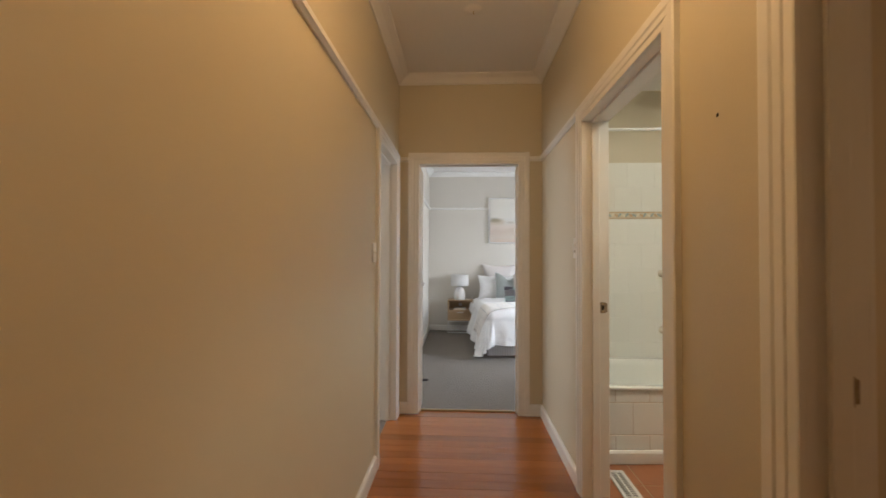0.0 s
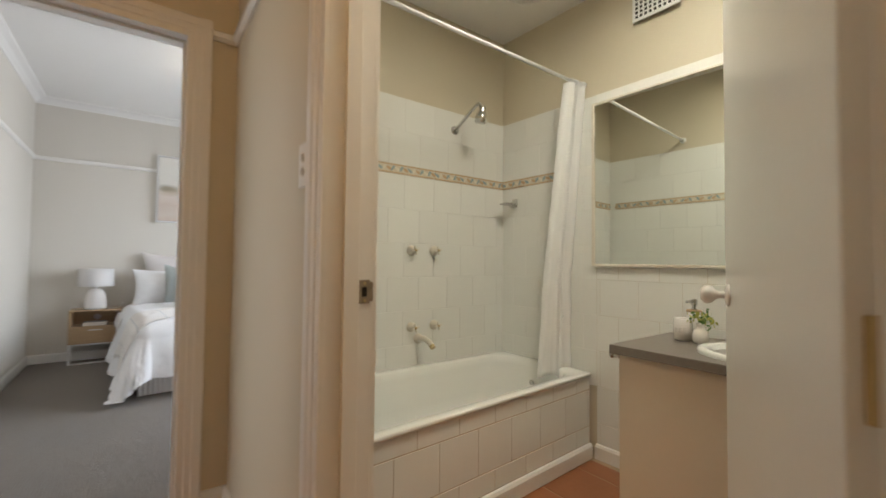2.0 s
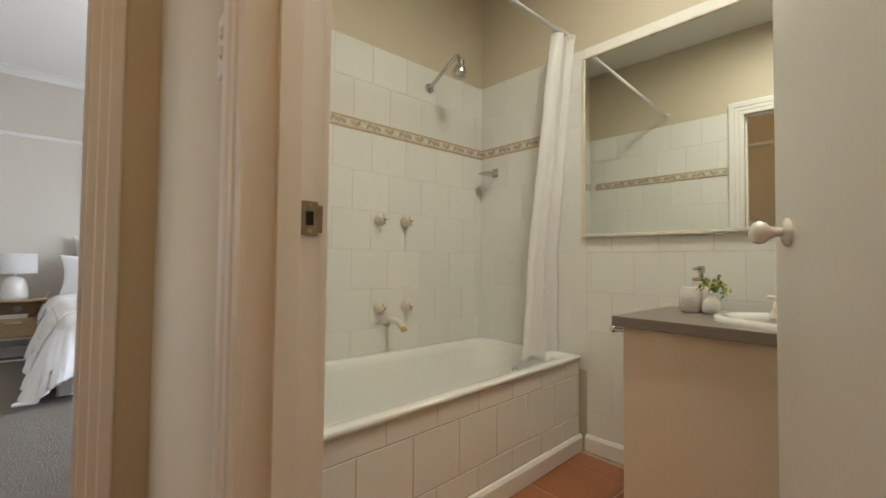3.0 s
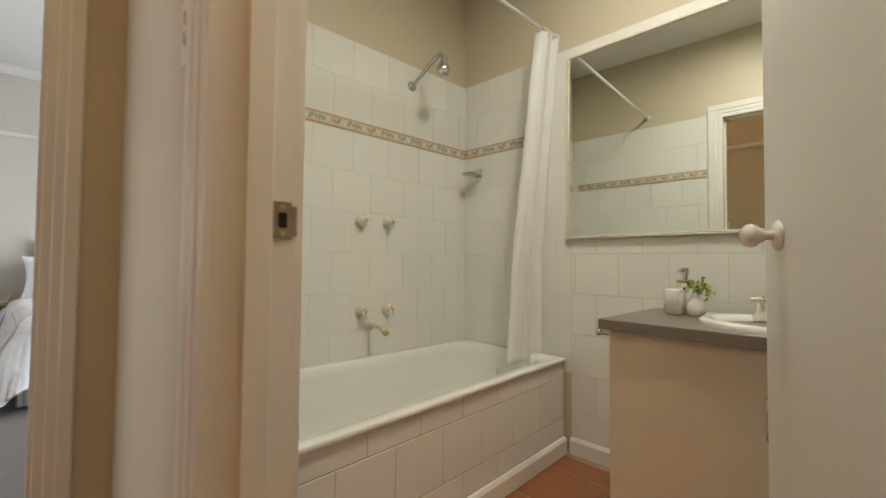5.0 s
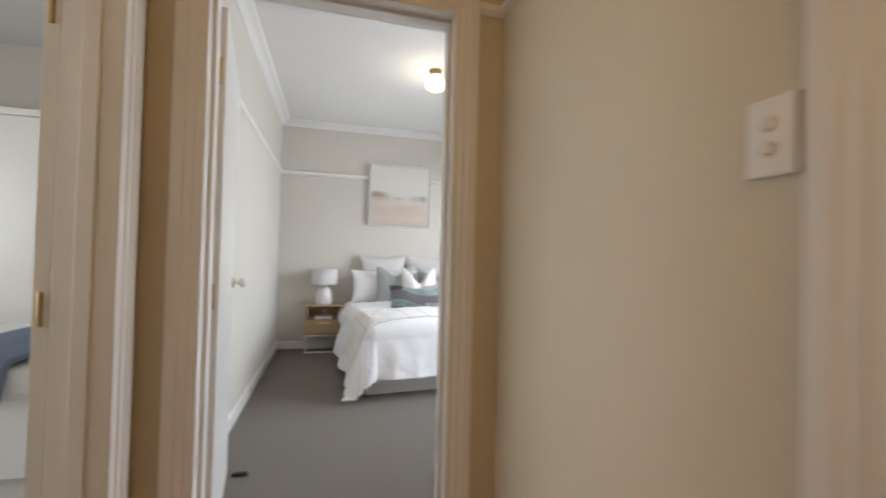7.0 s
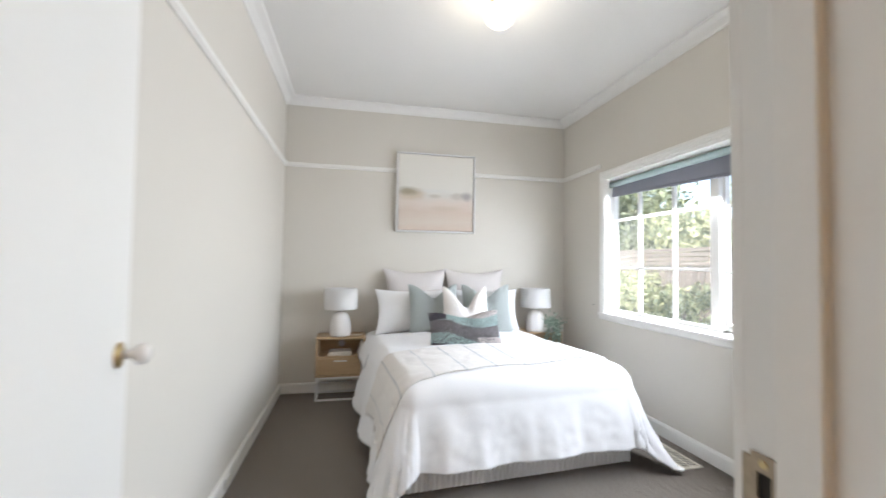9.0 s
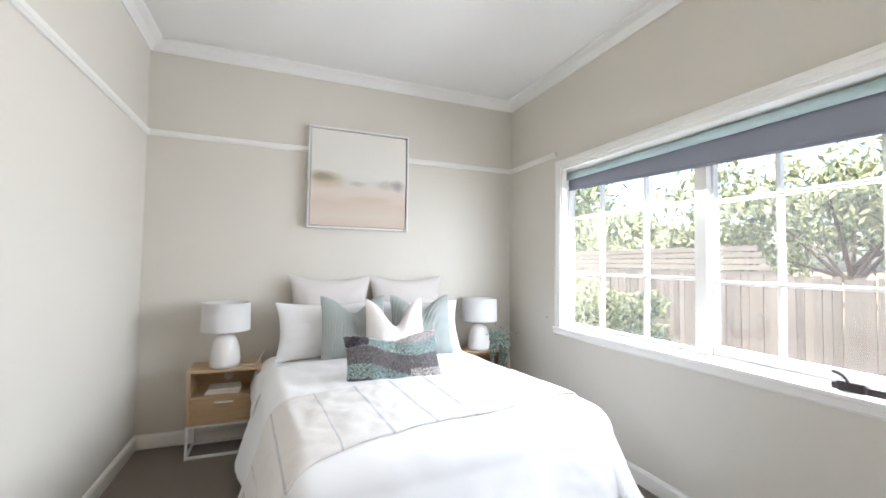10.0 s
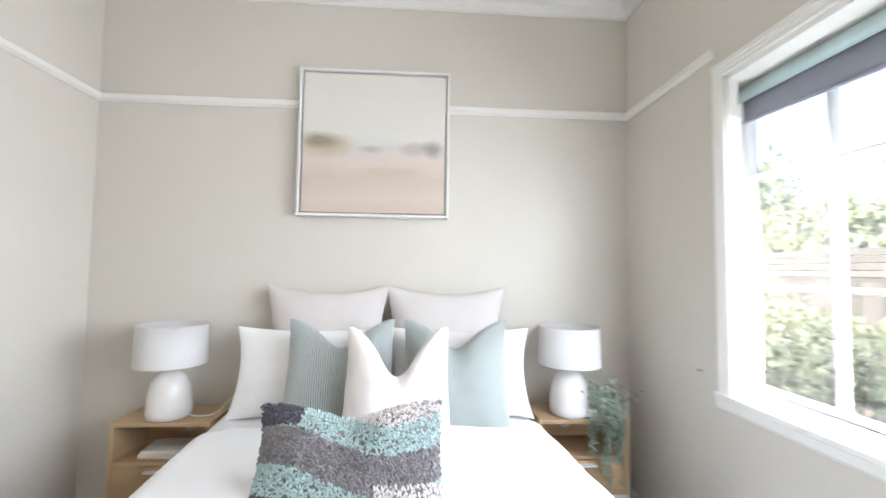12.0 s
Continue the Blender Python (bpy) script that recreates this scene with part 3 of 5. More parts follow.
t = thing("ceiling_hook", "small plaster ceiling rose with a hook", "ceiling hook", (0.435, 2.66, CH))
part("rose", lathe([(0, -0.012), (0.02, -0.012), (0.045, -0.006), (0.055, 0)], 20), ceiling_paint, t, smooth=True)
part("hook", rod(bmesh.new(), (0, 0, -0.01), (0.004, 0, -0.03), 0.003), brass, t)


# ---- bathroom ----
TILE_MESHES = {}


def tile_mesh(w, h, mat, d=0.0016):
    key = (round(w, 3), round(h, 3), mat.name)
    if key not in TILE_MESHES:
        bm = bmesh.new()
        c = 0.0010
        a = [bm.verts.new((x, 0, z)) for x, z in ((0, 0), (w, 0), (w, h), (0, h))]
        b = [bm.verts.new((x, -d, z)) for x, z in ((c, c), (w - c, c), (w - c, h - c), (c, h - c))]
        bm.faces.new(b)
        for k in range(4):
            j = (k + 1) % 4
            bm.faces.new((a[k], a[j], b[j], b[k]))
        bmesh.ops.recalc_face_normals(bm, faces=bm.faces[:])
        me = bpy.data.meshes.new("tile")
        bm.to_mesh(me)
        bm.free()
        me.materials.append(mat)
        TILE_MESHES[key] = me
    return TILE_MESHES[key]


def frieze_mesh(w, h):
    """A border tile: sand ground, darker edges, and curled leaves in relief."""
    bm = bmesh.new()
    box(bm, 0.001, -0.006, 0.001, w - 0.001, 0, h - 0.001, 0.001, 1)
    for z in (0.004, h - 0.010):
        box(bm, 0.002, -0.0072, z, w - 0.002, -0.005, z + 0.006, mi=1)
    for k in range(7):
        x = w * (k + 0.5) / 7
        a = 0.9 if k % 2 else -0.5
        n = 8
        ring = []
        for i in range(n):
            t = 2 * math.pi * i / n
            u, v = 0.021 * math.cos(t), 0.0085 * math.sin(t) * (1 + 0.5 * math.cos(t))
            ring.append(bm.verts.new((x + u * math.cos(a) - v * math.sin(a), -0.0076, h / 2 + (u * math.sin(a) + v * math.cos(a)))))
        f = bm.faces.new(ring)
        f.material_index = (2, 3, 1, 2, 3, 2, 1)[k]
    bmesh.ops.recalc_face_normals(bm, faces=bm.faces[:])
    me = bpy.data.meshes.new("border_tile")
    bm.to_mesh(me)
    bm.free()
    for m in (frieze_sand, frieze_tan, frieze_blue, frieze_cream):
        me.materials.append(m)
    return me


frieze_sand = material("border_tile_sand", (0.66, 0.58, 0.45), 0.25, scale=30, vary=0.08)
frieze_tan = material("border_tile_tan", (0.58, 0.41, 0.26), 0.25, scale=30, vary=0.15)
frieze_blue = material("border_tile_blue_grey", (0.34, 0.42, 0.42), 0.25, scale=30, vary=0.15)
frieze_cream = material("border_tile_cream", (0.74, 0.69, 0.57), 0.25, scale=30, vary=0.1)
FRIEZE = frieze_mesh(0.198, 0.060)
TW = 0.215


def tile_field(parent, origin, turn, length, rows, shift=0.0, skip=None, frieze=False):
    """Running-bond tiles on a wall: local x runs along it, and the tiles stand proud along local -y."""
    base = pose(*origin, 0, 0, turn)
    for k, (z0, z1) in enumerate(rows):
        off = shift + (0.5 * TW if round((z0 - 0.008) / 0.2) % 2 else 0)
        x = -((-off) % TW)
        while x < length:
            a, b = max(0, x), min(length, x + TW)
            if b - a > 0.012 and not (skip and skip(a, b, z0, z1)):
                ob = new("tile", tile_mesh(b - a - 0.001, z1 - z0 - 0.001, tile_white))
                ob.parent = parent
                ob.matrix_local = base @ pose(a, 0, z0)
            x += TW
    if frieze:
        n = int(length / 0.2)
        for k in range(n + 1):
            if (k + 1) * 0.2 <= length + 0.001 and not (skip and skip(k * 0.2, k * 0.2 + 0.2, 1.62, 1.66)):
                ob = new("border_tile", FRIEZE)
                ob.parent = parent
                ob.matrix_local = base @ pose(k * 0.2, 0, 1.608)


WROWS = [(0.028 if k == 0 else 0.008 + 0.2 * k, 0.208 + 0.2 * k) for k in range(8)] + [(1.668, 1.868), (1.868, 2.068)]
HIGH = [r for r in WROWS if r[0] > 0.3]


def bathroom_tiles():
    t = thing("wall_tiling_bath", "glossy white wall tiles with a leaf border above the bath", "wall tiles", kind="structure")
    part("grout", box(bmesh.new(), BW + 0.001, HEND - 0.004, 0.3, BX - 0.004, HEND + 0.001, 2.068), grout, t)
    tile_field(t, (BW + 0.004, HEND - 0.004, 0), 0, BX - BW - 0.012, HIGH, 0.03, frieze=True)
    t = thing("wall_tiling_mirror", "glossy white wall tiles with a leaf border beside the mirror", "wall tiles", kind="structure")
    part("grout", boxes((BX - 0.004, BS, 1.29, BX + 0.001, HEND - 0.004, 2.068), (BX - 0.004, HEND - 0.729, 0.45, BX + 0.001, HEND - 0.004, 1.29)), grout, t)
    part("grout", box(bmesh.new(), BX - 0.004, BS, 0.02, BX + 0.001, HEND - 0.729, 1.29), grout_tan, t)
    tile_field(t, (BX - 0.004, HEND - 0.010, 0), -90, 0.72, HIGH, 0.10, frieze=True)
    tile_field(t, (BX - 0.004, HEND - 0.73, 0), -90, HEND - 0.73 - BS, [r for r in WROWS if r[1] < 1.3], 0.02)
    t.matrix_world = SKEW
    t = thing("wall_tiling_door", "glossy white wall tiles with a leaf border round the door", "wall tiles", kind="structure")
    part("grout", boxes((BW - 0.001, BD1 + 0.095, 0.03, BW + 0.004, HEND - 0.004, 2.068), (BW - 0.001, BS, 0.03, BW + 0.004, BD0 - 0.095, 2.068)), grout, t)
    tile_field(t, (BW + 0.004, BD1 + 0.10, 0), 90, HEND - BD1 - 0.11, WROWS, 0.06, frieze=True)
    tile_field(t, (BW + 0.004, BS, 0), 90, BD0 - 0.10 - BS, WROWS, 0.0, frieze=True)


SHEAR = 0.055  # the bath front runs a little askew to the wall


def bath_tub():
    t = thing("bath_tub", "white enamel bath built into a tiled surround", "bath tub", (0, 0, 0))
    cx, cy = (BW + BX) / 2, (2.883 + 3.580) / 2
    A, B = (BX - BW) / 2 - 0.011, (3.580 - 2.883) / 2

    def ring(bm, a, b, r, z, n=12):
        vs = []
        for q, (sx, sy) in enumerate(((1, 1), (-1, 1), (-1, -1), (1, -1))):
            for k in range(n):
                th = math.pi / 2 * (q + k / (n - 1))
                vs.append(bm.verts.new((cx + sx * (a - r) + r * math.cos(th), cy + sy * (b - r) + r * math.sin(th), z)))
        return vs
    bm = bmesh.new()
    steps = [(A - 0.012, B - 0.014, 0.004, 0.464), (A, B, 0.006, 0.466), (A, B, 0.007, 0.479), (A - 0.003, B - 0.003, 0.008, 0.483), (A - 0.007, B - 0.007, 0.010, 0.484), (A - 0.05, B - 0.05, 0.16, 0.484), (A - 0.062, B - 0.062, 0.17, 0.475),
             (A - 0.075, B - 0.072, 0.18, 0.44), (A - 0.10, B - 0.095, 0.19, 0.28), (A - 0.13, B - 0.115, 0.20, 0.17), (A - 0.20, B - 0.17, 0.18, 0.125), (A - 0.4, B - 0.28, 0.06, 0.118)]
    rings = [ring(bm, *s) for s in steps]
    for a, b in zip(rings, rings[1:]):
        for k in range(len(a)):
            j = (k + 1) % len(a)
            bm.faces.new((a[k], a[j], b[j], b[k]))
    bm.faces.new(rings[-1])
    for v in bm.verts:
        v.co.y -= SHEAR * (BX - v.co.x) * max(0.0, (3.58 - v.co.y) / 0.70)
    bmesh.ops.recalc_face_normals(bm, faces=bm.faces[:])
    tub = part("tub", bm, enamel, t, smooth=True)
    part("drain", lathe([(0, 0.124), (0.022, 0.124), (0.026, 0.119)], 18, (2.3, cy, 0)), chrome, tub, "chrome drain", smooth=True)
    part("overflow", lathe([(0, 0.008), (0.014, 0.006), (0.018, 0)], 16, (2.655, cy + 0.0, 0.36), pose(0, 0, 0, 0, -100, 0)), chrome, tub, "chrome overflow cap", smooth=True)
    skew = math.degrees(math.atan(SHEAR))
    ap = part("surround", box(bmesh.new(), BW - BX + 0.006, 0, BFL - 0.004, -0.012, 0.044, 0.464), grout_tan, t)
    ap.matrix_local = pose(BX, 2.896, 0, 0, 0, skew)
    base = (BW - BX + 0.008, 0, 0)
    for z0, z1, sh in ((0.094, 0.185, 0.04), (0.187, 0.387, 0.145), (0.389, 0.463, 0.04)):
        x = -sh
        L = BX - BW - 0.02
        while x < L:
            a, b = max(0, x), min(L, x + TW)
            if b - a > 0.012:
                ob = new("tile", tile_mesh(b - a - 0.002, z1 - z0 - 0.002, tile_white))
                ob.parent = ap
                ob.matrix_local = pose(base[0] + a, base[1], z0)
            x += TW
    return t


bath_tub()
tagged(part("skirting_bath", moulding([(0, 0), (0.02, 0), (0.02, 0.066), (0.012, 0.078), (0, 0.080)], (BW + 0.01, 2.890 - SHEAR * 1.6, BFL), (BX - 0.02, 2.890, BFL), (0, -1, 0)), white_gloss), "white painted skirting along the bath", "skirting board", kind="structure")
tagged(part("skirting_bathroom", moulding([(0, 0), (0.02, 0), (0.02, 0.066), (0.012, 0.078), (0, 0.080)], (BX - 0.010, BS, BFL), (BX - 0.010, 2.86, BFL), (-1, 0, 0)), white_gloss), "white painted bathroom skirting", "skirting board", kind="structure").matrix_world = SKEW


def cross_tap(at, label="white cross-head bath tap with brass ends"):
    t = thing("wall_tap", label, "tap", at, group="bath wall taps")
    q = pose(0, 0, 0, 90, 0, 0)
    part("flange", lathe([(0.030, 0), (0.030, 0.008), (0.022, 0.018), (0.013, 0.026), (0.010, 0.048), (0, 0.048)], 20, (0, 0, 0), q), ivory_plastic, t, smooth=True)
    bm = bmesh.new()
    for a in (0.3, 0.3 + math.pi / 2):
        d = Vector((math.cos(a), 0, math.sin(a))) * 0.026
        rod(bm, Vector((0, -0.052, 0)) - d, Vector((0, -0.052, 0)) + d, 0.0055)
    h = part("cross_head", bm, ivory_plastic, t)
    part("cap", lathe([(0, 0.062), (0.007, 0.060), (0.009, 0.046)], 12, (0, 0, 0), q), brass, h, smooth=True)
    return t


TY = HEND - 0.010
tap = cross_tap((1.985, TY, 1.165))
for x, z in ((2.150, 1.167), (1.99, 0.712), (2.155, 0.712)):
    copy_thing(tap, pose(x, TY, z))


def tube_along(points, r, seg=10):
    cu = bpy.data.curves.new("tube", "CURVE")
    cu.dimensions, cu.bevel_depth, cu.bevel_resolution, cu.use_fill_caps = "3D", r, 3, True
    sp = cu.splines.new("BEZIER")
    sp.bezier_points.add(len(points) - 1)
    for b, p in zip(sp.bezier_points, points):
        b.co, b.handle_left_type, b.handle_right_type = p, "AUTO", "AUTO"
    ob = bpy.data.objects.new("tube", cu)
    scene.collection.objects.link(ob)
    me = bpy.data.meshes.new_from_object(ob.evaluated_get(bpy.context.evaluated_depsgraph_get()))
    bpy.data.objects.remove(ob)
    bm = bmesh.new()
    bm.from_mesh(me)
    bpy.data.meshes.remove(me)
    for f in bm.faces:
        f.smooth = True
    return bm


t = thing("bath_spout", "white bath spout with a brass outlet", "spout", (2.04, TY, 0.640))
part("flange", lathe([(0.030, 0), (0.030, 0.008), (0.018, 0.020)], 20, (0, 0, 0), pose(0, 0, 0, 90, 0, 0)), ivory_plastic, t, smooth=True)
part("spout", tube_along([(0, 0, 0), (0, -0.05, 0.008), (0, -0.11, 0.0), (0, -0.150, -0.022)], 0.016), ivory_plastic, t)
part("outlet", rod(bmesh.new(), (0, -0.146, -0.018), (0, -0.158, -0.030), 0.0165), brass, t, "brass outlet ring")
t = thing("shower_fixture", "chrome shower arm with an adjustable head", "shower head", (2.305, TY, 1.948))
part("flange", lathe([(0.028, 0), (0.026, 0.008), (0.012, 0.014)], 20, (0, 0, 0), pose(0, 0, 0, 90, 0, 0)), chrome, t, smooth=True)
part("arm", tube_along([(0, 0, 0), (0.004, -0.05, 0.026), (0.018, -0.19, 0.108), (0.02, -0.218, 0.114), (0.02, -0.231, 0.090)], 0.010), chrome, t)
part("head", lathe([(0.011, 0.045), (0.019, 0.034), (0.017, 0.018), (0.029, 0.0), (0.037, -0.024), (0.037, -0.050), (0.032, -0.057), (0, -0.059)], 24, (0.02, -0.240, 0.046), pose(0, 0, 0, 12, 0, 0)), chrome, t, smooth=True)
t = thing("soap_dish", "chrome wire soap dish on the tiled wall", "soap dish", (BX - 0.010, 3.47, 1.505))
part("mount", box(bmesh.new(), -0.012, -0.022, -0.028, 0, 0.022, 0.028, 0.003), chrome, t)
bm = tube_along([(-0.01, -0.02, -0.01), (-0.10, -0.045, -0.012), (-0.125, 0.0, -0.012), (-0.10, 0.045, -0.012), (-0.01, 0.02, -0.01)], 0.004)
part("wire_tray", bm, chrome, t)
part("plate", box(bmesh.new(), -0.115, -0.035, -0.018, -0.012, 0.035, -0.013, 0.002), chrome, t)
t = thing("shower_curtain_rod", "white shower curtain rod across the bath", "curtain rod", (0, 0, 0))
RY, RODZ = 2.945, 2.145
part("rod", rod(bmesh.new(), (BW + 0.006, RY, RODZ), (BX - 0.006, RY, RODZ), 0.010, seg=16), white_metal, t, smooth=True)
for x, s in ((BW + 0.001, 1), (BX - 0.001, -1)):
    part("flange", lathe([(0.024, 0), (0.024, 0.006), (0.012, 0.012)], 16, (x, RY, RODZ), pose(0, 0, 0, 0, 90 * s, 0)), white_metal, t, smooth=True)


def shower_curtain():
    t = thing("shower_curtain", "white shower curtain gathered at the end of the rod", "shower curtain")
    rnd = random.Random(4)
    ph = [rnd.uniform(0, 6.3) for _ in range(4)]

    def fn(u, v):
        w = 0.150 + 0.185 * v ** 0.8
        cx = 2.700 - 0.038 * v
        x = cx + (u - 0.5) * w * (1 - 0.15 * math.sin(3 * v))
        fold = math.sin(u * 2 * math.pi * 3.0 + ph[0] + 0.9 * v) * (0.026 - 0.012 * v) + 0.005 * math.sin(u * 2 * math.pi * 7 + ph[1] + 2 * v)
        y = RY + 0.006 + fold + 0.09 * min(1, v * 1.5) + 0.006 * noise.noise((u * 6, v * 14, 1))
        x += 0.010 * math.sin(u * 2 * math.pi * 4.5 + ph[2] + v)
        lim = BX - 0.026
        x = x if x < lim else lim + 0.022 * math.tanh((x - lim) / 0.022)
        return (x, y, RODZ - 0.012 - v * (RODZ - 0.465 - 0.012 * math.sin(u * 9)))
    part("cloth", sheet(fn, 90, 60, 0.001), curtain_cloth, t, smooth=True)
    for k in range(7):
        x = 2.650 + 0.016 * k
        part("ring", tube_along([(x, RY, RODZ + 0.018), (x, RY + 0.017, RODZ), (x, RY, RODZ - 0.022), (x, RY - 0.017, RODZ), (x, RY - 0.002, RODZ + 0.018)], 0.002), white_metal, t)


shower_curtain()
t = thing("wall_mirror", "large framed mirror on the bathroom wall", "mirror")
t.matrix_world = SKEW @ pose(BX - 0.011, 0, 0)
MY0, MY1, MZ0, MZ1 = 1.30, 2.880, 1.083, 2.012
part("glass", box(bmesh.new(), -0.008, MY0 + 0.01, MZ0 + 0.01, -0.001, MY1 - 0.01, MZ1 - 0.006), mirror_glass, t, "silvered mirror glass")
for r in ((MY0, MZ0, MY1, MZ0 + 0.014), (MY0, MZ1 - 0.010, MY1, MZ1), (MY0, MZ0 + 0.014, MY0 + 0.014, MZ1 - 0.010), (MY1 - 0.014, MZ0 + 0.014, MY1, MZ1 - 0.010)):
    part("frame", box(bmesh.new(), -0.018, r[0], r[1], 0.002, r[2], r[3], 0.002), ivory_plastic, t)


def vanity():
    t = thing("vanity_unit", "cream laminate bathroom vanity with closed doors", "vanity")
    part("body", box(bmesh.new(), 2.29, 1.30, 0.115, BX - 0.032, 2.437, 0.734, 0.002), cream_laminate, t)
    part("kickboard", box(bmesh.new(), 2.34, 1.32, BFL, BX - 0.032, 2.41, 0.115), cream_laminate, t)
    for y0, y1, hy in ((1.955, 2.437, 1.998), (1.505, 1.95, 1.91), (1.30, 1.50, 1.45)):
        d = part("cabinet_door", box(bmesh.new(), 2.271, y0 + 0.0015, 0.117, 2.289, y1 - 0.0015, 0.732, 0.002), cream_laminate, t)
        part("handle", tube_along([(2.270, hy, 0.61), (2.248, hy, 0.60), (2.245, hy, 0.55), (2.248, hy, 0.50), (2.270, hy, 0.49)], 0.005), chrome, d, "chrome bow handle")
    c = thing("bathroom_worktop", "grey laminate vanity top with a square edge", "worktop")
    bm = bmesh.new()
    box(bm, 2.240, 1.28, 0.734, BX + 0.002, 2.462, 0.770, 0.003)
    part("top", bm, grey_laminate, c)
    b = thing("wash_basin", "white oval wash basin set into the vanity top", "basin", (2.475, 1.96, 0.770))
    prof = [(1.0, 0.0), (1.0, 0.008), (0.985, 0.016), (0.94, 0.020), (0.86, 0.018), (0.80, 0.006), (0.74, -0.03), (0.60, -0.09), (0.35, -0.115), (0, -0.12)]
    bm = lathe(prof, 40)
    for v in bm.verts:
        v.co.x *= 0.195
        v.co.y *= 0.255
    part("bowl", bm, enamel, b, smooth=True)
    part("waste", lathe([(0, -0.108), (0.02, -0.109), (0.024, -0.113)], 16), chrome, b, smooth=True)
    for y in (2.065, 1.86):
        p = thing("basin_tap", "white pillar tap with a cross head", "tap", (2.615, y, 0.785), group="basin taps")
        part("base", lathe([(0.030, -0.012), (0.026, 0.004), (0.017, 0.016), (0.013, 0.045), (0, 0.046)], 18), ivory_plastic, p, smooth=True)
        bm = rod(bmesh.new(), (-0.03, 0, 0.058), (0.03, 0, 0.058), 0.006)
        rod(bm, (0, -0.03, 0.058), (0, 0.03, 0.058), 0.006)
        rod(bm, (0, 0, 0.044), (0, 0, 0.066), 0.011, 0.009)
        part("cross_head", bm, ivory_plastic, p)
        part("cap", lathe([(0, 0.072), (0.008, 0.070), (0.009, 0.064)], 12), brass, p, "brass tap cap", smooth=True)
    k = thing("towel_knob", "chrome towel knob on the side of the vanity", "towel knob", (2.315, 2.437, 0.712))
    part("stem", rod(bmesh.new(), (0, 0, 0), (0, 0.05, 0), 0.008), chrome, k)
    part("ball", lathe([(0, 0.014), (0.010, 0.010), (0.014, 0), (0.010, -0.010), (0, -0.014)], 14, (0, 0.055, 0)), chrome, k, smooth=True)


vanity()
VZ = 0.770
t = thing("toothbrush_mug", "white ceramic mug with raised letters", "mug", (2.60, 2.330, VZ))
part("cup", lathe([(0, 0.004), (0.030, 0), (0.036, 0.006), (0.038, 0.05), (0.037, 0.092), (0.034, 0.095), (0.032, 0.090), (0.030, 0.02), (0, 0.015)], 28), ceramic, t, smooth=True)


def lettering(parent, text, size, m, mat, extrude=0.001):
    cu = bpy.data.curves.new("lettering", "FONT")
    cu.body, cu.size, cu.extrude, cu.align_x, cu.align_y = text, size, extrude, "CENTER", "CENTER"
    ob = bpy.data.objects.new("lettering", cu)
    scene.collection.objects.link(ob)
    me = bpy.data.meshes.new_from_object(ob.evaluated_get(bpy.context.evaluated_depsgraph_get()))
    bpy.data.objects.remove(ob)
    me.materials.clear()
    me.materials.append(mat)
    ob = new("lettering", me)
    ob.parent = parent
    ob.matrix_local = m
    return ob


letter_grey = material("pale_grey_glaze", (0.52, 0.50, 0.47), 0.4, scale=20, vary=0.05)
for ch, a in (("N", 172), ("S", 192), ("E", 212)):
    lettering(t, ch, 0.030, pose(0.0375 * math.cos(radians(a)), 0.0375 * math.sin(radians(a)), 0.045, 90, 0, a + 90), letter_grey)
t = thing("soap_dispenser", "cream pump soap bottle with a wooden collar", "soap dispenser", (2.675, 2.315, VZ))
part("bottle", lathe([(0, 0), (0.030, 0), (0.032, 0.01), (0.031, 0.11), (0.026, 0.118)], 22), ceramic, t, smooth=True)
part("collar", lathe([(0.026, 0.118), (0.031, 0.119), (0.031, 0.128), (0.016, 0.130)], 20), oak, t, smooth=True)
bm = rod(bmesh.new(), (0, 0, 0.128), (0, 0, 0.152), 0.009)
rod(bm, (0, 0, 0.150), (0, 0, 0.176), 0.014)
rod(bm, (0, 0, 0.168), (-0.045, 0.012, 0.164), 0.006)
part("pump", bm, chrome, t)
t = thing("bud_vase", "small white ribbed vase with a green sprig", "vase", (2.585, 2.255, VZ))
part("vase", lathe([(0, 0), (0.024, 0), (0.030, 0.012), (0.031, 0.03), (0.024, 0.052), (0.014, 0.060), (0.014, 0.075), (0.017, 0.080), (0.013, 0.078), (0.011, 0.06), (0, 0.055)], 24), ceramic, t, smooth=True)
leafy = material("sprig_leaf", (0.13, 0.24, 0.04), 0.5, scale=30, vary=0.25, spread=(0.05, 0.12, 0.02))
sprig_light = material("sprig_flower", (0.42, 0.42, 0.09), 0.6, scale=30, vary=0.2)


def leaf_cloud(centre, spread, n, size, rnd, shell=False, droop=0.0, mats=1):
    """Many small bent leaves about a centre."""
    bm = bmesh.new()
    for _ in range(n):
        d = Vector((rnd.gauss(0, 1), rnd.gauss(0, 1), rnd.gauss(0, 1)))
        if shell:
            d = d.normalized() * rnd.uniform(0.55, 1.0)
        p = Vector(centre) + Vector((d.x * spread[0], d.y * spread[1], d.z * spread[2]))
        q = Euler((rnd.uniform(0, 6.3), rnd.uniform(0, 6.3), rnd.uniform(0, 6.3))).to_matrix()
        s = size * rnd.uniform(0.6, 1.3)
        a, b, c, e = (p + q @ Vector(v) * s for v in ((-0.5, 0, 0), (0, -0.28, 0.06), (0.55, 0, 0), (0, 0.28, 0.06)))
        f = bm.faces.new([bm.verts.new(v) for v in (a, b, c, e)])
        f.material_index = rnd.randrange(mats)
    return bm


rnd = random.Random(5)
part("sprig", leaf_cloud((0.005, -0.012, 0.105), (0.020, 0.026, 0.013), 90, 0.022, rnd, mats=2), [leafy, sprig_light], t, "green and yellow sprig")
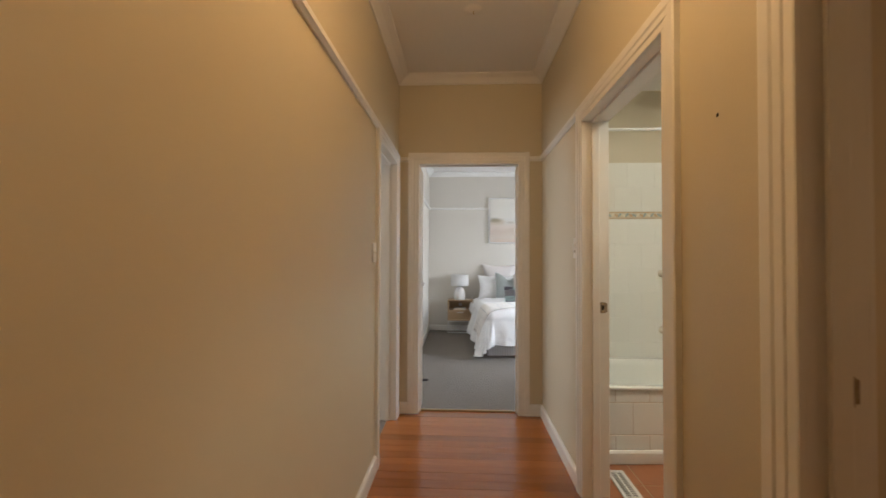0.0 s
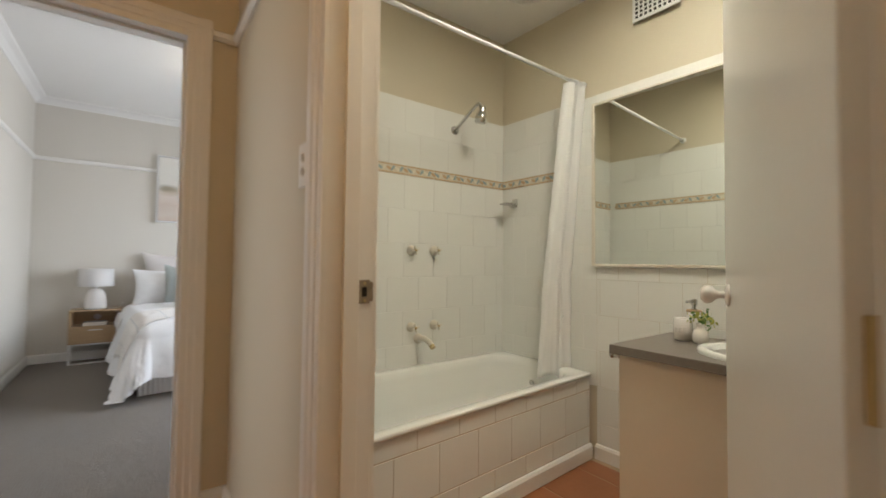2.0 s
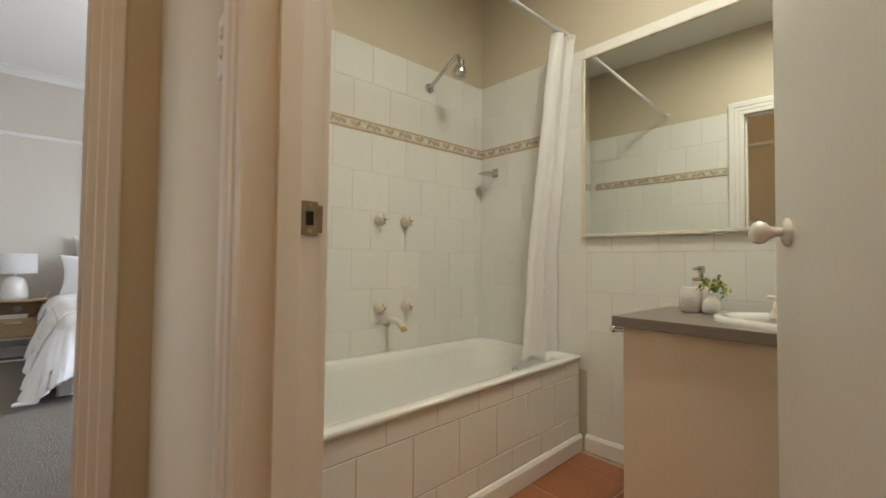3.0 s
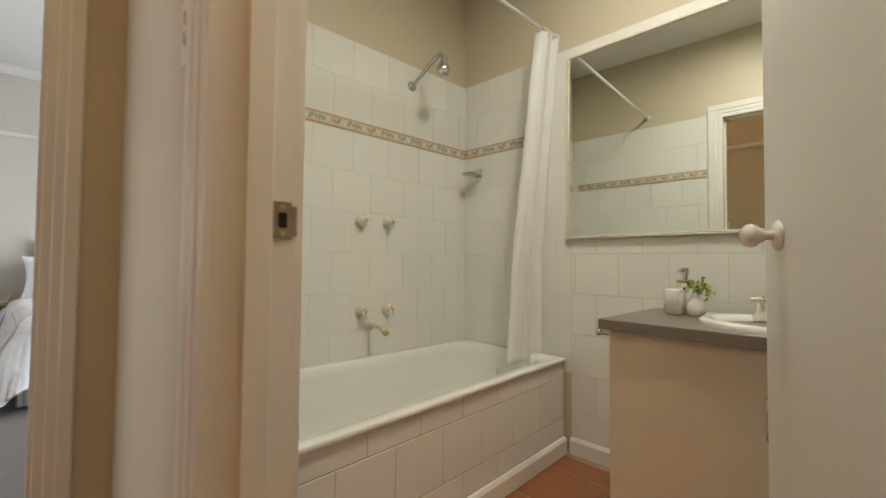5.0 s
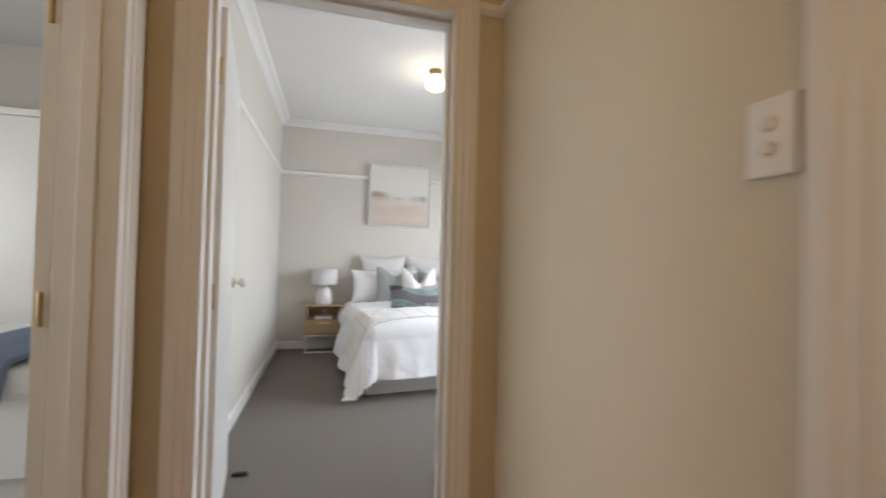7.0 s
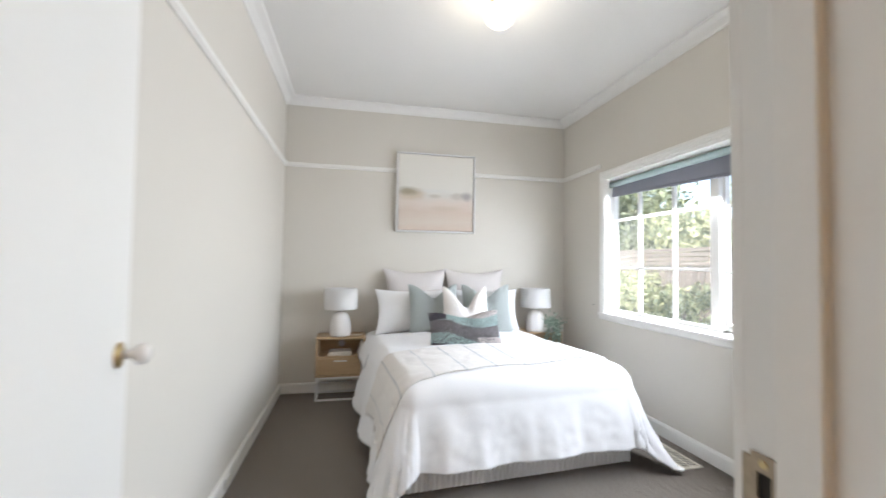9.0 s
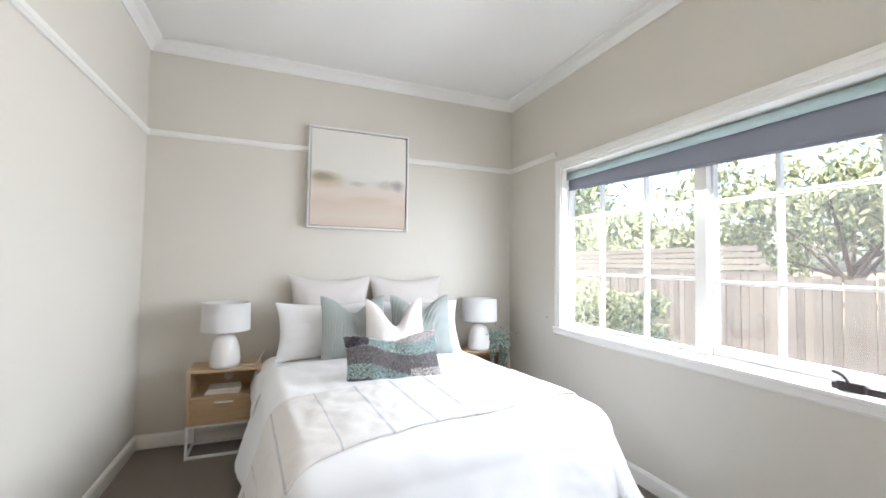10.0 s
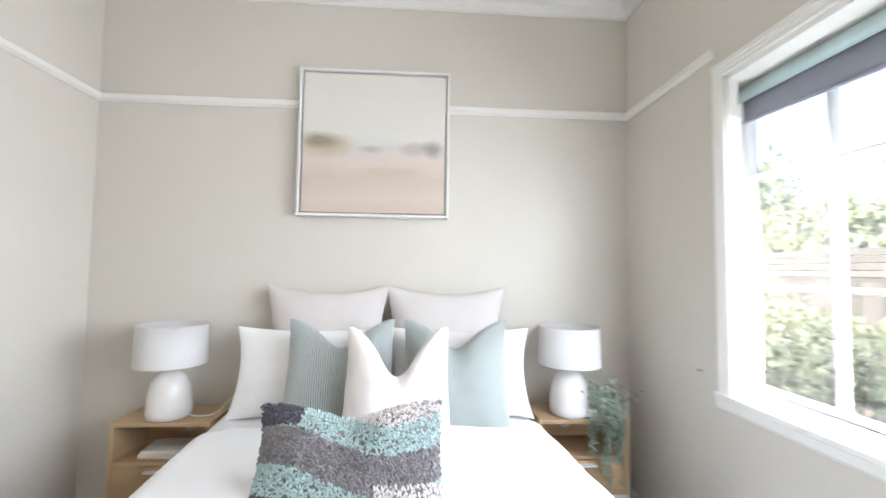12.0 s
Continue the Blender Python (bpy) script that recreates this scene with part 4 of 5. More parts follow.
part("stem", rod(bmesh.new(), (0, 0, 0.05), (0.005, -0.01, 0.10), 0.003), leafy, t)

t = thing("ceiling_fan_vent", "round white exhaust vent in the bathroom ceiling", "exhaust fan", (2.42, 3.06, CBA))
part("rim", lathe([(0.155, 0), (0.155, -0.012), (0.140, -0.022), (0.122, -0.020), (0.120, -0.004)], 36), white_plastic, t, smooth=True)
part("backing", lathe([(0, -0.002), (0.122, -0.002)], 36), grout, t)
for k in range(11):
    x = -0.11 + 0.022 * k
    h = math.sqrt(max(0.0, 0.120 ** 2 - x * x))
    part("slat", box(bmesh.new(), x - 0.006, -h, -0.016, x + 0.006, h, -0.010), white_plastic, t)
t = thing("wall_air_vent", "white plaster wall vent with a grid of square holes", "air vent", (BX, 2.52, 2.445))
part("plate", box(bmesh.new(), -0.008, -0.12, -0.07, 0, 0.12, 0.07, 0.003), ceiling_paint, t)
bm = bmesh.new()
for i in range(9):
    for j in range(5):
        y, z = -0.096 + 0.024 * i, -0.046 + 0.023 * j
        box(bm, -0.0086, y - 0.007, z - 0.007, -0.0075, y + 0.007, z + 0.007)
tagged(part("vent_hole", bm, black_hole, t), kind="stuff")


def floor_register(at, w, l, turn, label, mats):
    t = thing("floor_register", label, "floor vent", at, turn)
    bm = boxes((-w / 2, -l / 2, 0, w / 2, -l / 2 + 0.02, 0.006), (-w / 2, l / 2 - 0.02, 0, w / 2, l / 2, 0.006), (-w / 2, -l / 2 + 0.02, 0, -w / 2 + 0.018, l / 2 - 0.02, 0.006), (w / 2 - 0.018, -l / 2 + 0.02, 0, w / 2, l / 2 - 0.02, 0.006), (-0.004, -l / 2 + 0.02, 0, 0.004, l / 2 - 0.02, 0.0058))
    part("frame", bm, mats[0], t)
    part("recess", box(bmesh.new(), -w / 2 + 0.018, -l / 2 + 0.02, -0.001, w / 2 - 0.018, l / 2 - 0.02, 0.0012), black_hole, t)
    n = int((l - 0.04) / 0.019)
    for k in range(n):
        y = -l / 2 + 0.03 + k * (l - 0.055) / max(1, n - 1)
        for x0, x1 in ((-w / 2 + 0.018, -0.004), (0.004, w / 2 - 0.018)):
            part("louvre", box(bmesh.new(), x0, y - 0.003, 0.001, x1, y + 0.003, 0.0055), mats[1], t)
    return t


floor_register((1.285, 2.56, BFL), 0.10, 0.30, 0, "metal floor heating register in the tiles", (white_metal, white_metal))


# ---- bedroom ----
def window():
    t = thing("window_1", "white painted timber casement window with small panes", "window", kind="structure")
    P = 0.001
    # lining of the reveal
    for r in ((BR - 0.002, WY0 - P, WZ0 - 0.02, BR + 0.225, WY0 + 0.022, WZ1 + 0.01), (BR - 0.002, WY1 - 0.012, WZ0 - 0.02, BR + 0.037, WY1 + P, WZ1 + 0.01), (BR + 0.037, WY1 + RECESS - 0.012, WZ0 - 0.02, BR + 0.225, WY1 + RECESS + P, WZ1 + 0.01), (BR - 0.002, WY0, WZ1 - 0.02, BR + 0.225, WY1 + P, WZ1 + P), (BR + 0.037, WY1 + P, WZ1 - 0.02, BR + 0.225, WY1 + RECESS, WZ1 + P)):
        part("lining", box(bmesh.new(), *r), white_gloss, t)
    part("sill", box(bmesh.new(), BR - 0.026, WY0 - 0.07, WZ0 - 0.014, BR + 0.034, WY1 + 0.07, WZ0 + 0.008, 0.004), white_gloss, t)
    part("sill_board", box(bmesh.new(), BR + 0.034, WY0, WZ0 - 0.020, BR + 0.235, WY1 + RECESS, WZ0 + 0.002, 0.003), white_gloss, t)
    part("apron", moulding([(0, 0), (0.010, 0), (0.015, 0.01), (0.015, 0.04), (0, 0.04)], (BR, WY0 - 0.07, WZ0 - 0.054), (BR, WY1 + 0.07, WZ0 - 0.054), (-1, 0, 0)), white_gloss, t)
    for y, d in ((WY0, -1), (WY1, 1)):
        part("architrave", moulding([(o, h * 0.56) for o, h in ARCH], (BR, y, WZ0 + 0.008), (BR, y, WZ1 + 0.053), (-1, 0, 0), (0, d, 0)), white_gloss, t)
    part("architrave", moulding([(o + 0.001, h * 0.56) for o, h in ARCH], (BR, WY0 - 0.052, WZ1), (BR, WY1 + 0.052, WZ1), (-1, 0, 0), (0, 0, 1)), white_gloss, t)

    def sash(name, x0, x1, y0, y1, ys, zs, z0=WZ0 + 0.004, z1=WZ1 - 0.02, stile=0.040, foot=0.040, bar=0.010, swing=0.0):
        """A glazed sash with bars at the given places; swing opens it outwards from its head."""
        f = part(name, boxes((x0, y0, z0, x1, y0 + stile, z1), (x0, y1 - stile, z0, x1, y1, z1), (x0, y0 + stile, z0, x1, y1 - stile, z0 + foot), (x0, y0 + stile, z1 - stile, x1, y1 - stile, z1), bevel=0.003), white_gloss, t)
        iy0, iy1, iz0, iz1 = y0 + stile, y1 - stile, z0 + foot, z1 - stile
        xm = (x0 + x1) / 2
        for y in ys:
            part("glazing_bar", boxes((xm - 0.016, y - bar, iz0, xm + 0.016, y + bar, iz1), (xm - 0.022, y - bar * 0.5, iz0, xm - 0.016, y + bar * 0.5, iz1), bevel=0.002), white_gloss, f)
        for z in zs:
            part("glazing_bar", boxes((xm - 0.0155, iy0, z - bar, xm + 0.0155, iy1, z + bar), (xm - 0.0215, iy0, z - bar * 0.5, xm - 0.0155, iy1, z + bar * 0.5), bevel=0.002), white_gloss, f)
        yy, zz = sorted([iy0, *ys, iy1]), [iz0, *zs, iz1]
        for ya, yb in zip(yy, yy[1:]):
            for za, zb in zip(zz, zz[1:]):
                g = part("pane", box(bmesh.new(), xm - 0.002, ya, za, xm + 0.002, yb, zb), pane_glass, f)
                g.visible_shadow = False
        f.matrix_local = Matrix.Translation((x0, 0, z1)) @ Matrix.Rotation(radians(-swing), 4, "Y") @ Matrix.Translation((-x0, 0, -z1))
    sash("fixed_sash", BR + 0.175, BR + 0.215, 5.68, WY1 + RECESS - 0.012, (6.070, 6.458), (1.206, 1.648), stile=0.014, foot=0.020)
    sash("awning_sash", BR + 0.196, BR + 0.236, WY0 + 0.024, 5.672, (4.575, 4.947, 5.322), (1.190, 1.628), stile=0.040, foot=0.050, swing=0.4)
    part("mullion", box(bmesh.new(), BR + 0.158, 5.644, WZ0 + 0.002, BR + 0.240, 5.714, WZ1 - 0.02, 0.003), white_gloss, t)
    w = thing("window_winder", "dark metal window winder on the sill", "window winder", (BR + 0.055, 4.93, WZ0 + 0.008))
    part("track", box(bmesh.new(), -0.014, -0.13, 0, 0.014, 0.13, 0.028, 0.005), black_metal, w)
    part("housing", box(bmesh.new(), -0.030, 0.02, 0.0, 0.012, 0.11, 0.04, 0.010), black_metal, w)
    part("crank", tube_along([(-0.02, 0.07, 0.03), (-0.035, 0.075, 0.055), (-0.03, 0.10, 0.068), (-0.028, 0.115, 0.070)], 0.006), black_metal, w)
    b = thing("roller_blind", "blue-grey roller blind drawn part way down", "roller blind", (BR + 0.11, 0, 0))
    part("tube", lathe([(0, 0), (0.026, 0), (0.026, 2.54), (0, 2.54)], 20, (0, WY0 + 0.03, WZ1 - 0.052), pose(0, 0, 0, -90, 0, 0)), blind_tube, b, "pale teal fabric roll", smooth=True)
    L = 6.765 - WY0 - 0.04
    low = lambda u: 1.765 + 0.105 * u
    bm = sheet(lambda u, v: (0.028 + 0.002 * math.sin(3 * v + 9 * u), WY0 + 0.04 + u * L, WZ1 - 0.05 - v * (WZ1 - 0.05 - low(u))), 30, 6, 0.001)
    part("cloth", bm, blind_cloth, b)
    part("bottom_bar", rod(bmesh.new(), (0.028, WY0 + 0.04, low(0)), (0.028, WY0 + 0.04 + L, low(1)), 0.007), blind_cloth, b)
    for y in (WY0 + 0.024, WY1 + RECESS - 0.030):
        part("bracket", box(bmesh.new(), -0.02, y, WZ1 - 0.08, 0.03, y + 0.005, WZ1 - 0.020), white_metal, b)
    c = thing("cord_cleat", "small metal cord cleat on the wall", "cord cleat", (BR, 6.845, 0.860))
    part("peg", rod(bmesh.new(), (0, 0, 0), (-0.02, 0, 0), 0.005), chrome, c)


window()


def picture():
    t = thing("framed_painting", "framed pale abstract landscape painting over the bed", "painting", (1.241, BY, 1.926))
    w, h = 0.397, 0.394
    for r in ((-w, -h, w, -h + 0.012), (-w, h - 0.012, w, h), (-w, -h + 0.012, -w + 0.012, h - 0.012), (w - 0.012, -h + 0.012, w, h - 0.012)):
        part("frame", box(bmesh.new(), r[0], -0.062, r[1], r[2], -0.006, r[3], 0.0015), white_metal, t)
    part("backing", box(bmesh.new(), -w + 0.012, -0.030, -h + 0.012, w - 0.012, -0.008, h - 0.012), linen_grey, t)
    m = bpy.data.materials.new("painted_canvas")
    m.use_nodes = True
    n, l = m.node_tree.nodes, m.node_tree.links
    p = n["Principled BSDF"]
    tc, sp, nz, add, ramp = n.new("ShaderNodeTexCoord"), n.new("ShaderNodeSeparateXYZ"), n.new("ShaderNodeTexNoise"), n.new("ShaderNodeMath"), n.new("ShaderNodeValToRGB")
    mp = n.new("ShaderNodeMapping")
    mp.inputs["Scale"].default_value = (4.5, 1, 11)
    l.new(tc.outputs["Object"], sp.inputs[0])
    l.new(tc.outputs["Object"], mp.inputs["Vector"])
    l.new(mp.outputs[0], nz.inputs["Vector"])
    nz.inputs["Scale"].default_value, nz.inputs["Detail"].default_value = 1.0, 5
    mul = n.new("ShaderNodeMath")
    mul.operation = "MULTIPLY_ADD"
    mul.inputs[1].default_value, mul.inputs[2].default_value = 0.11, -0.055
    l.new(nz.outputs["Fac"], mul.inputs[0])
    l.new(sp.outputs["Z"], add.inputs[0])
    l.new(mul.outputs[0], add.inputs[1])
    mr = n.new("ShaderNodeMapRange")
    mr.inputs["From Min"].default_value, mr.inputs["From Max"].default_value = -0.37, 0.37
    l.new(add.outputs[0], mr.inputs["Value"])
    l.new(mr.outputs[0], ramp.inputs[0])
    e = ramp.color_ramp.elements
    e[0].position, e[0].color = 0.0, (0.58, 0.47, 0.40, 1)
    e[1].position, e[1].color = 1.0, (0.70, 0.67, 0.61, 1)
    for pos, c in ((0.10, (0.60, 0.53, 0.46)), (0.24, (0.58, 0.48, 0.41)), (0.36, (0.64, 0.56, 0.50)), (0.43, (0.62, 0.57, 0.52)), (0.475, (0.60, 0.58, 0.54)), (0.52, (0.67, 0.65, 0.60))):
        k = e.new(pos)
        k.color = (*c, 1)
    out = ramp.outputs[0]
    wobble = n.new("ShaderNodeTexNoise")
    wobble.inputs["Scale"].default_value, wobble.inputs["Detail"].default_value = 9.0, 4
    l.new(tc.outputs["Object"], wobble.inputs["Vector"])
    # soft brushed patches: centre, radii, colour, strength
    for cx, cz, rx, rz, c, k in ((-0.255, -0.020, 0.150, 0.070, (0.50, 0.39, 0.28), 0.75), (-0.285, 0.010, 0.115, 0.050, (0.27, 0.235, 0.16), 0.85), (-0.02, -0.032, 0.075, 0.026, (0.44, 0.39, 0.33), 0.7),
                                 (0.205, -0.025, 0.090, 0.042, (0.45, 0.40, 0.36), 0.7), (0.312, -0.020, 0.066, 0.052, (0.30, 0.27, 0.27), 0.85), (0.08, -0.155, 0.20, 0.032, (0.52, 0.43, 0.34), 0.5), (0.0, 0.020, 0.22, 0.022, (0.62, 0.62, 0.60), 0.5)):
        off, sc, ln = n.new("ShaderNodeVectorMath"), n.new("ShaderNodeVectorMath"), n.new("ShaderNodeVectorMath")
        off.operation, sc.operation, ln.operation = "SUBTRACT", "MULTIPLY", "LENGTH"
        off.inputs[1].default_value, sc.inputs[1].default_value = (cx, 0, cz), (1 / rx, 0, 1 / rz)
        l.new(tc.outputs["Object"], off.inputs[0])
        l.new(off.outputs[0], sc.inputs[0])
        l.new(sc.outputs[0], ln.inputs[0])
        rag, fade, lay = n.new("ShaderNodeMath"), n.new("ShaderNodeMapRange"), n.new("ShaderNodeMix")
        rag.operation = "MULTIPLY_ADD"
        rag.inputs[1].default_value = 0.9
        l.new(wobble.outputs["Fac"], rag.inputs[0])
        l.new(ln.outputs["Value"], rag.inputs[2])
        fade.inputs["From Min"].default_value, fade.inputs["From Max"].default_value = 0.85, 1.55
        fade.inputs["To Min"].default_value, fade.inputs["To Max"].default_value = k, 0.0
        l.new(rag.outputs[0], fade.inputs["Value"])
        lay.data_type = "RGBA"
        lay.inputs["B"].default_value = (*c, 1)
        l.new(fade.outputs[0], lay.inputs["Factor"])
        l.new(out, lay.inputs["A"])
        out = lay.outputs["Result"]
    l.new(out, p.inputs["Base Color"])
    p.inputs["Roughness"].default_value = 0.8
    part("canvas", box(bmesh.new(), -w + 0.020, -0.050, -h + 0.020, w - 0.020, -0.031, h - 0.020, 0.002), m, t, "pale cream and blush landscape canvas")


picture()

BCX, BHW, BHEAD, BFOOT, BTOP = 1.290, 0.725, 7.380, 5.58, 0.572
BED_SPIN = Matrix.Translation((1.29, 7.38, 0)) @ Matrix.Rotation(radians(4.5), 4, "Z") @ Matrix.Translation((-1.29, -7.38, 0))


def drape(s, t, lift=0.0):
    """The bedcover's surface: s across from the bed's middle, t from the head towards the foot, both along the cloth."""
    r, hw, ln = 0.10, BHW + 0.025, 1.825
    dx, dy = max(abs(s) - (hw - r), 0.0), max(t - (ln - r), 0.0)
    rho = math.hypot(dx, dy)
    z, out = BTOP, 0.0
    if rho > 0:
        a = min(rho / r, math.pi / 2)
        out, z = r * math.sin(a), BTOP - r * (1 - math.cos(a))
        rest = max(0.0, rho - r * math.pi / 2)
        z -= rest * 0.97
        out += rest * (0.26 + 0.30 * min(dx, dy) / rho)
        ux, uy = dx / rho, dy / rho
        wave = math.sin(s * 13 + 2.0 * noise.noise((s * 2, t * 2, 3))) * uy + math.sin(t * 11 + 1.3) * ux + 0.5 * math.sin(math.atan2(uy, ux) * 4) * min(ux, uy) * 2
        out += rest * 0.055 * wave + rest * 0.09 * noise.noise((s * 7 * abs(uy) + 3, t * 7 * abs(ux), 31)) + rest * 0.02 * noise.noise((s * 18, t * 18, 37))
    else:
        ux = uy = 0.0
    puff = 0.040 * math.cos(min(1, abs(s) / hw) * math.pi / 2) ** 0.5 + 0.010 * noise.noise((s * 2.2, t * 2.2, 0.5)) + 0.006 * noise.noise((s * 9, t * 6, 2.5)) + 0.007 * noise.noise((s * 3.5 + t * 2, t * 1.2, 12.5)) + 0.007 * abs(noise.noise((s * 6 + t * 3, t * 5 - s * 2, 5.5)))
    x = math.copysign(min(abs(s), hw - r) + out * (ux if rho else 0), s)
    y = min(t, ln - r) + out * uy
    nrm = 1.0 if rho < 1e-6 else max(0.0, math.cos(min(rho / r, math.pi / 2)))
    z += (puff + lift) * nrm
    x += math.copysign(lift * (1 - nrm) * ux, s)
    y += lift * (1 - nrm) * uy
    x += 0.006 * noise.noise((s * 7, t * 7, 9)) * (1 - nrm)
    y += 0.006 * noise.noise((s * 7, t * 7, 19)) * (1 - nrm)
    return Vector((BCX + x, BHEAD - y, z))


def bed():
    t = thing("bed", "double bed base and mattress with a quilted white valance", "bed")
    part("mattress", box(bmesh.new(), BCX - BHW + 0.02, BFOOT + 0.02, 0.34, BCX + BHW - 0.02, BHEAD, BTOP - 0.02, 0.05, 4), linen_white, t)
    part("base", box(bmesh.new(), BCX - BHW + 0.03, BFOOT + 0.03, 0.03, BCX + BHW - 0.03, BHEAD, 0.34, 0.01), linen_grey, t)
    per = [(BCX - BHW, BHEAD), (BCX - BHW, BFOOT), (BCX + BHW, BFOOT), (BCX + BHW, BHEAD)]
    lens = [math.hypot(b[0] - a[0], b[1] - a[1]) for a, b in zip(per, per[1:])]
    tot = sum(lens)

    def fn(u, v):
        d = u * tot
        for (a, b), L in zip(zip(per, per[1:]), lens):
            if d <= L or b == per[-1]:
                break
            d -= L
        k = min(1, d / L)
        x, y = a[0] + (b[0] - a[0]) * k, a[1] + (b[1] - a[1]) * k
        nx, ny = (b[1] - a[1]) / L, -(b[0] - a[0]) / L
        f = 0.006 * math.sin(u * tot / 0.032 * 2 * math.pi) * (0.35 + 0.65 * v) + 0.004 * noise.noise((u * 30, v * 2, 0))
        return (x - nx * (f + 0.005 + 0.012 * v), y - ny * (f + 0.005 + 0.012 * v), 0.335 - v * 0.318)
    part("valance", sheet(fn, 900, 8), linen_white, t, "pleated white valance", smooth=True)
    S, T = BHW + 0.47, 1.825 + 0.38
    d = thing("duvet", "rumpled white cotton duvet cover hanging over the bed", "duvet")

    def dv(u, v):
        s, q = (u * 2 - 1) * S, 0.42 + v * (T - 0.42)
        p = drape(s, q)
        p.z = max(p.z, 0.035 + 0.01 * math.sin(s * 9))
        return p
    part("cover", sheet(dv, 150, 130, 0.012), linen_white, d, smooth=True)
    b = thing("top_sheet", "white sheet and mattress edge at the bed head", "sheet")
    part("sheet", sheet(lambda u, v: drape((u * 2 - 1) * (BHW + 0.18), 0.02 + v * 0.6, -0.022), 90, 30, 0.004), linen_white, b, smooth=True)
    # throw, laid a little askew
    w = thing("throw_blanket", "cream woven throw with grey stripes across the bed", "throw")

    def th(u, v):
        s = -1.02 + u * 1.74
        q = 0.97 + (0.60 - 0.10 * s) * v - 0.04 * s + (0.02 * noise.noise((s * 3, v, 4)))
        if s < -0.62:
            q += 0.10 * (-0.62 - s)
        return drape(s, q + 0.12, 0.018 + 0.003 * noise.noise((s * 20, q * 20, 7)))

    def stripe(u, v):
        k = (u * 1.74) / 0.195
        return 1 if 0.43 < k % 1 < 0.485 else 0
    part("cloth", sheet(th, 260, 46, 0.006, stripe), [throw_fabric, throw_stripe], w, smooth=True)
    bm = bmesh.new()
    rnd = random.Random(3)
    for k in range(70):
        p = th(0, (k + 0.5) / 70)
        rod(bm, p, p + Vector((rnd.uniform(-0.010, 0.004), rnd.uniform(-0.01, 0.01), -rnd.uniform(0.035, 0.05))), 0.0022, 0.001, 5)
    tagged(part("fringe", bm, throw_fabric, w), kind="stuff")
    for ob in (t, d, b, w):
        ob.matrix_world = BED_SPIN


bed()


def cushion(name, label, w, h, d, mat, at, lean, turn=0, chop=0.0, seed=0, sag=0.09, category="pillow", group="", roll=0.0, flange=0.0):
    """A filled cushion that stands on its lower edge; chop is the dent in its upper edge."""
    t = thing(name, label, category, at, 0, group)
    t.matrix_world = pose(*at) @ pose(0, 0, 0, lean, roll, turn)
    n = 40
    bm = bmesh.new()

    def prof(u, v, side):
        e = (max(0.0, 1 - abs(u) ** 2.2) * max(0.0, 1 - abs(v) ** 2.2)) ** 0.62
        k = d / 2 * e
        g = ((v + 1) / 2)
        if chop:
            k *= 1 - 0.75 * math.exp(-(u / 0.20) ** 2) * max(0, g - 0.40) / 0.6
            k *= 1 + 0.15 * math.exp(-((abs(u) - 0.55) / 0.3) ** 2) * g
        px = w / 2 * u * (1 - sag * (1 - v * v) * abs(u)) * (1 - (0.10 * chop / max(0.01, h) * 4) * max(0, g - 0.5))
        pz = h / 2 * v * (1 - sag * (1 - u * u) * abs(v))
        if chop:
            pz -= chop * math.exp(-(u / 0.42) ** 2) * max(0, g) ** 3 - 0.10 * chop * math.exp(-((abs(u) - 0.9) / 0.2) ** 2) * g ** 3
        wr = 0.006 * noise.noise((u * 3 + seed, v * 3, side * 2)) + 0.003 * noise.noise((u * 9 + seed, v * 7, side))
        return Vector((px, side * (k + wr * e), pz + h / 2))
    grid = {}
    for side in (-1, 1):
        for i in range(n + 1):
            for j in range(n + 1):
                rim = i in (0, n) or j in (0, n)
                key = (0 if rim else side, i, j)
                if key not in grid:
                    u, v = -math.cos(math.pi * i / n), -math.cos(math.pi * j / n)
                    grid[key] = bm.verts.new(prof(u, v, 0 if rim else side))
    for side in (-1, 1):
        for i in range(n):
            for j in range(n):
                vs = [grid[(0 if (a in (0, n) or b in (0, n)) else side, a, b)] for a, b in ((i, j), (i + 1, j), (i + 1, j + 1), (i, j + 1))]
                bm.faces.new(vs if side < 0 else vs[::-1])
    part("cover", bm, mat, t, smooth=True)
    return t


BT = 0.580
cushion("euro_pillow", "large pale grey linen pillow against the wall", 0.624, 0.603, 0.177, linen_grey, (1.033, 7.258, BT), -9, 1, 0.0, 1, sag=0.16, group="euro pillows")
cushion("euro_pillow", "large pale grey linen pillow against the wall", 0.624, 0.603, 0.177, linen_grey, (1.627, 7.258, BT), -9, -1, 0.0, 2, sag=0.16, group="euro pillows")
cushion("bed_pillow", "plump white cotton pillow", 0.686, 0.416, 0.177, linen_white, (0.986, 7.102, BT), -16, 1, 0.0, 3, sag=0.11, group="white pillows")
cushion("bed_pillow", "plump white cotton pillow", 0.686, 0.416, 0.177, linen_white, (1.684, 7.102, BT), -16, -1, 0.0, 4, sag=0.11, group="white pillows")
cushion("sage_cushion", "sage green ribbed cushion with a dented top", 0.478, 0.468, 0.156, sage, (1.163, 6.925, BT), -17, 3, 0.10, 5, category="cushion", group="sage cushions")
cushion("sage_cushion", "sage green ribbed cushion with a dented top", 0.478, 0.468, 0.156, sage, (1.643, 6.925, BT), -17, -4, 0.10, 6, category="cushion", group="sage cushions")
cushion("ivory_cushion", "ivory cushion with a deep dented top", 0.437, 0.447, 0.156, ivory_fabric, (1.408, 6.769, BT), -16, 0, 0.17, 7, category="cushion")


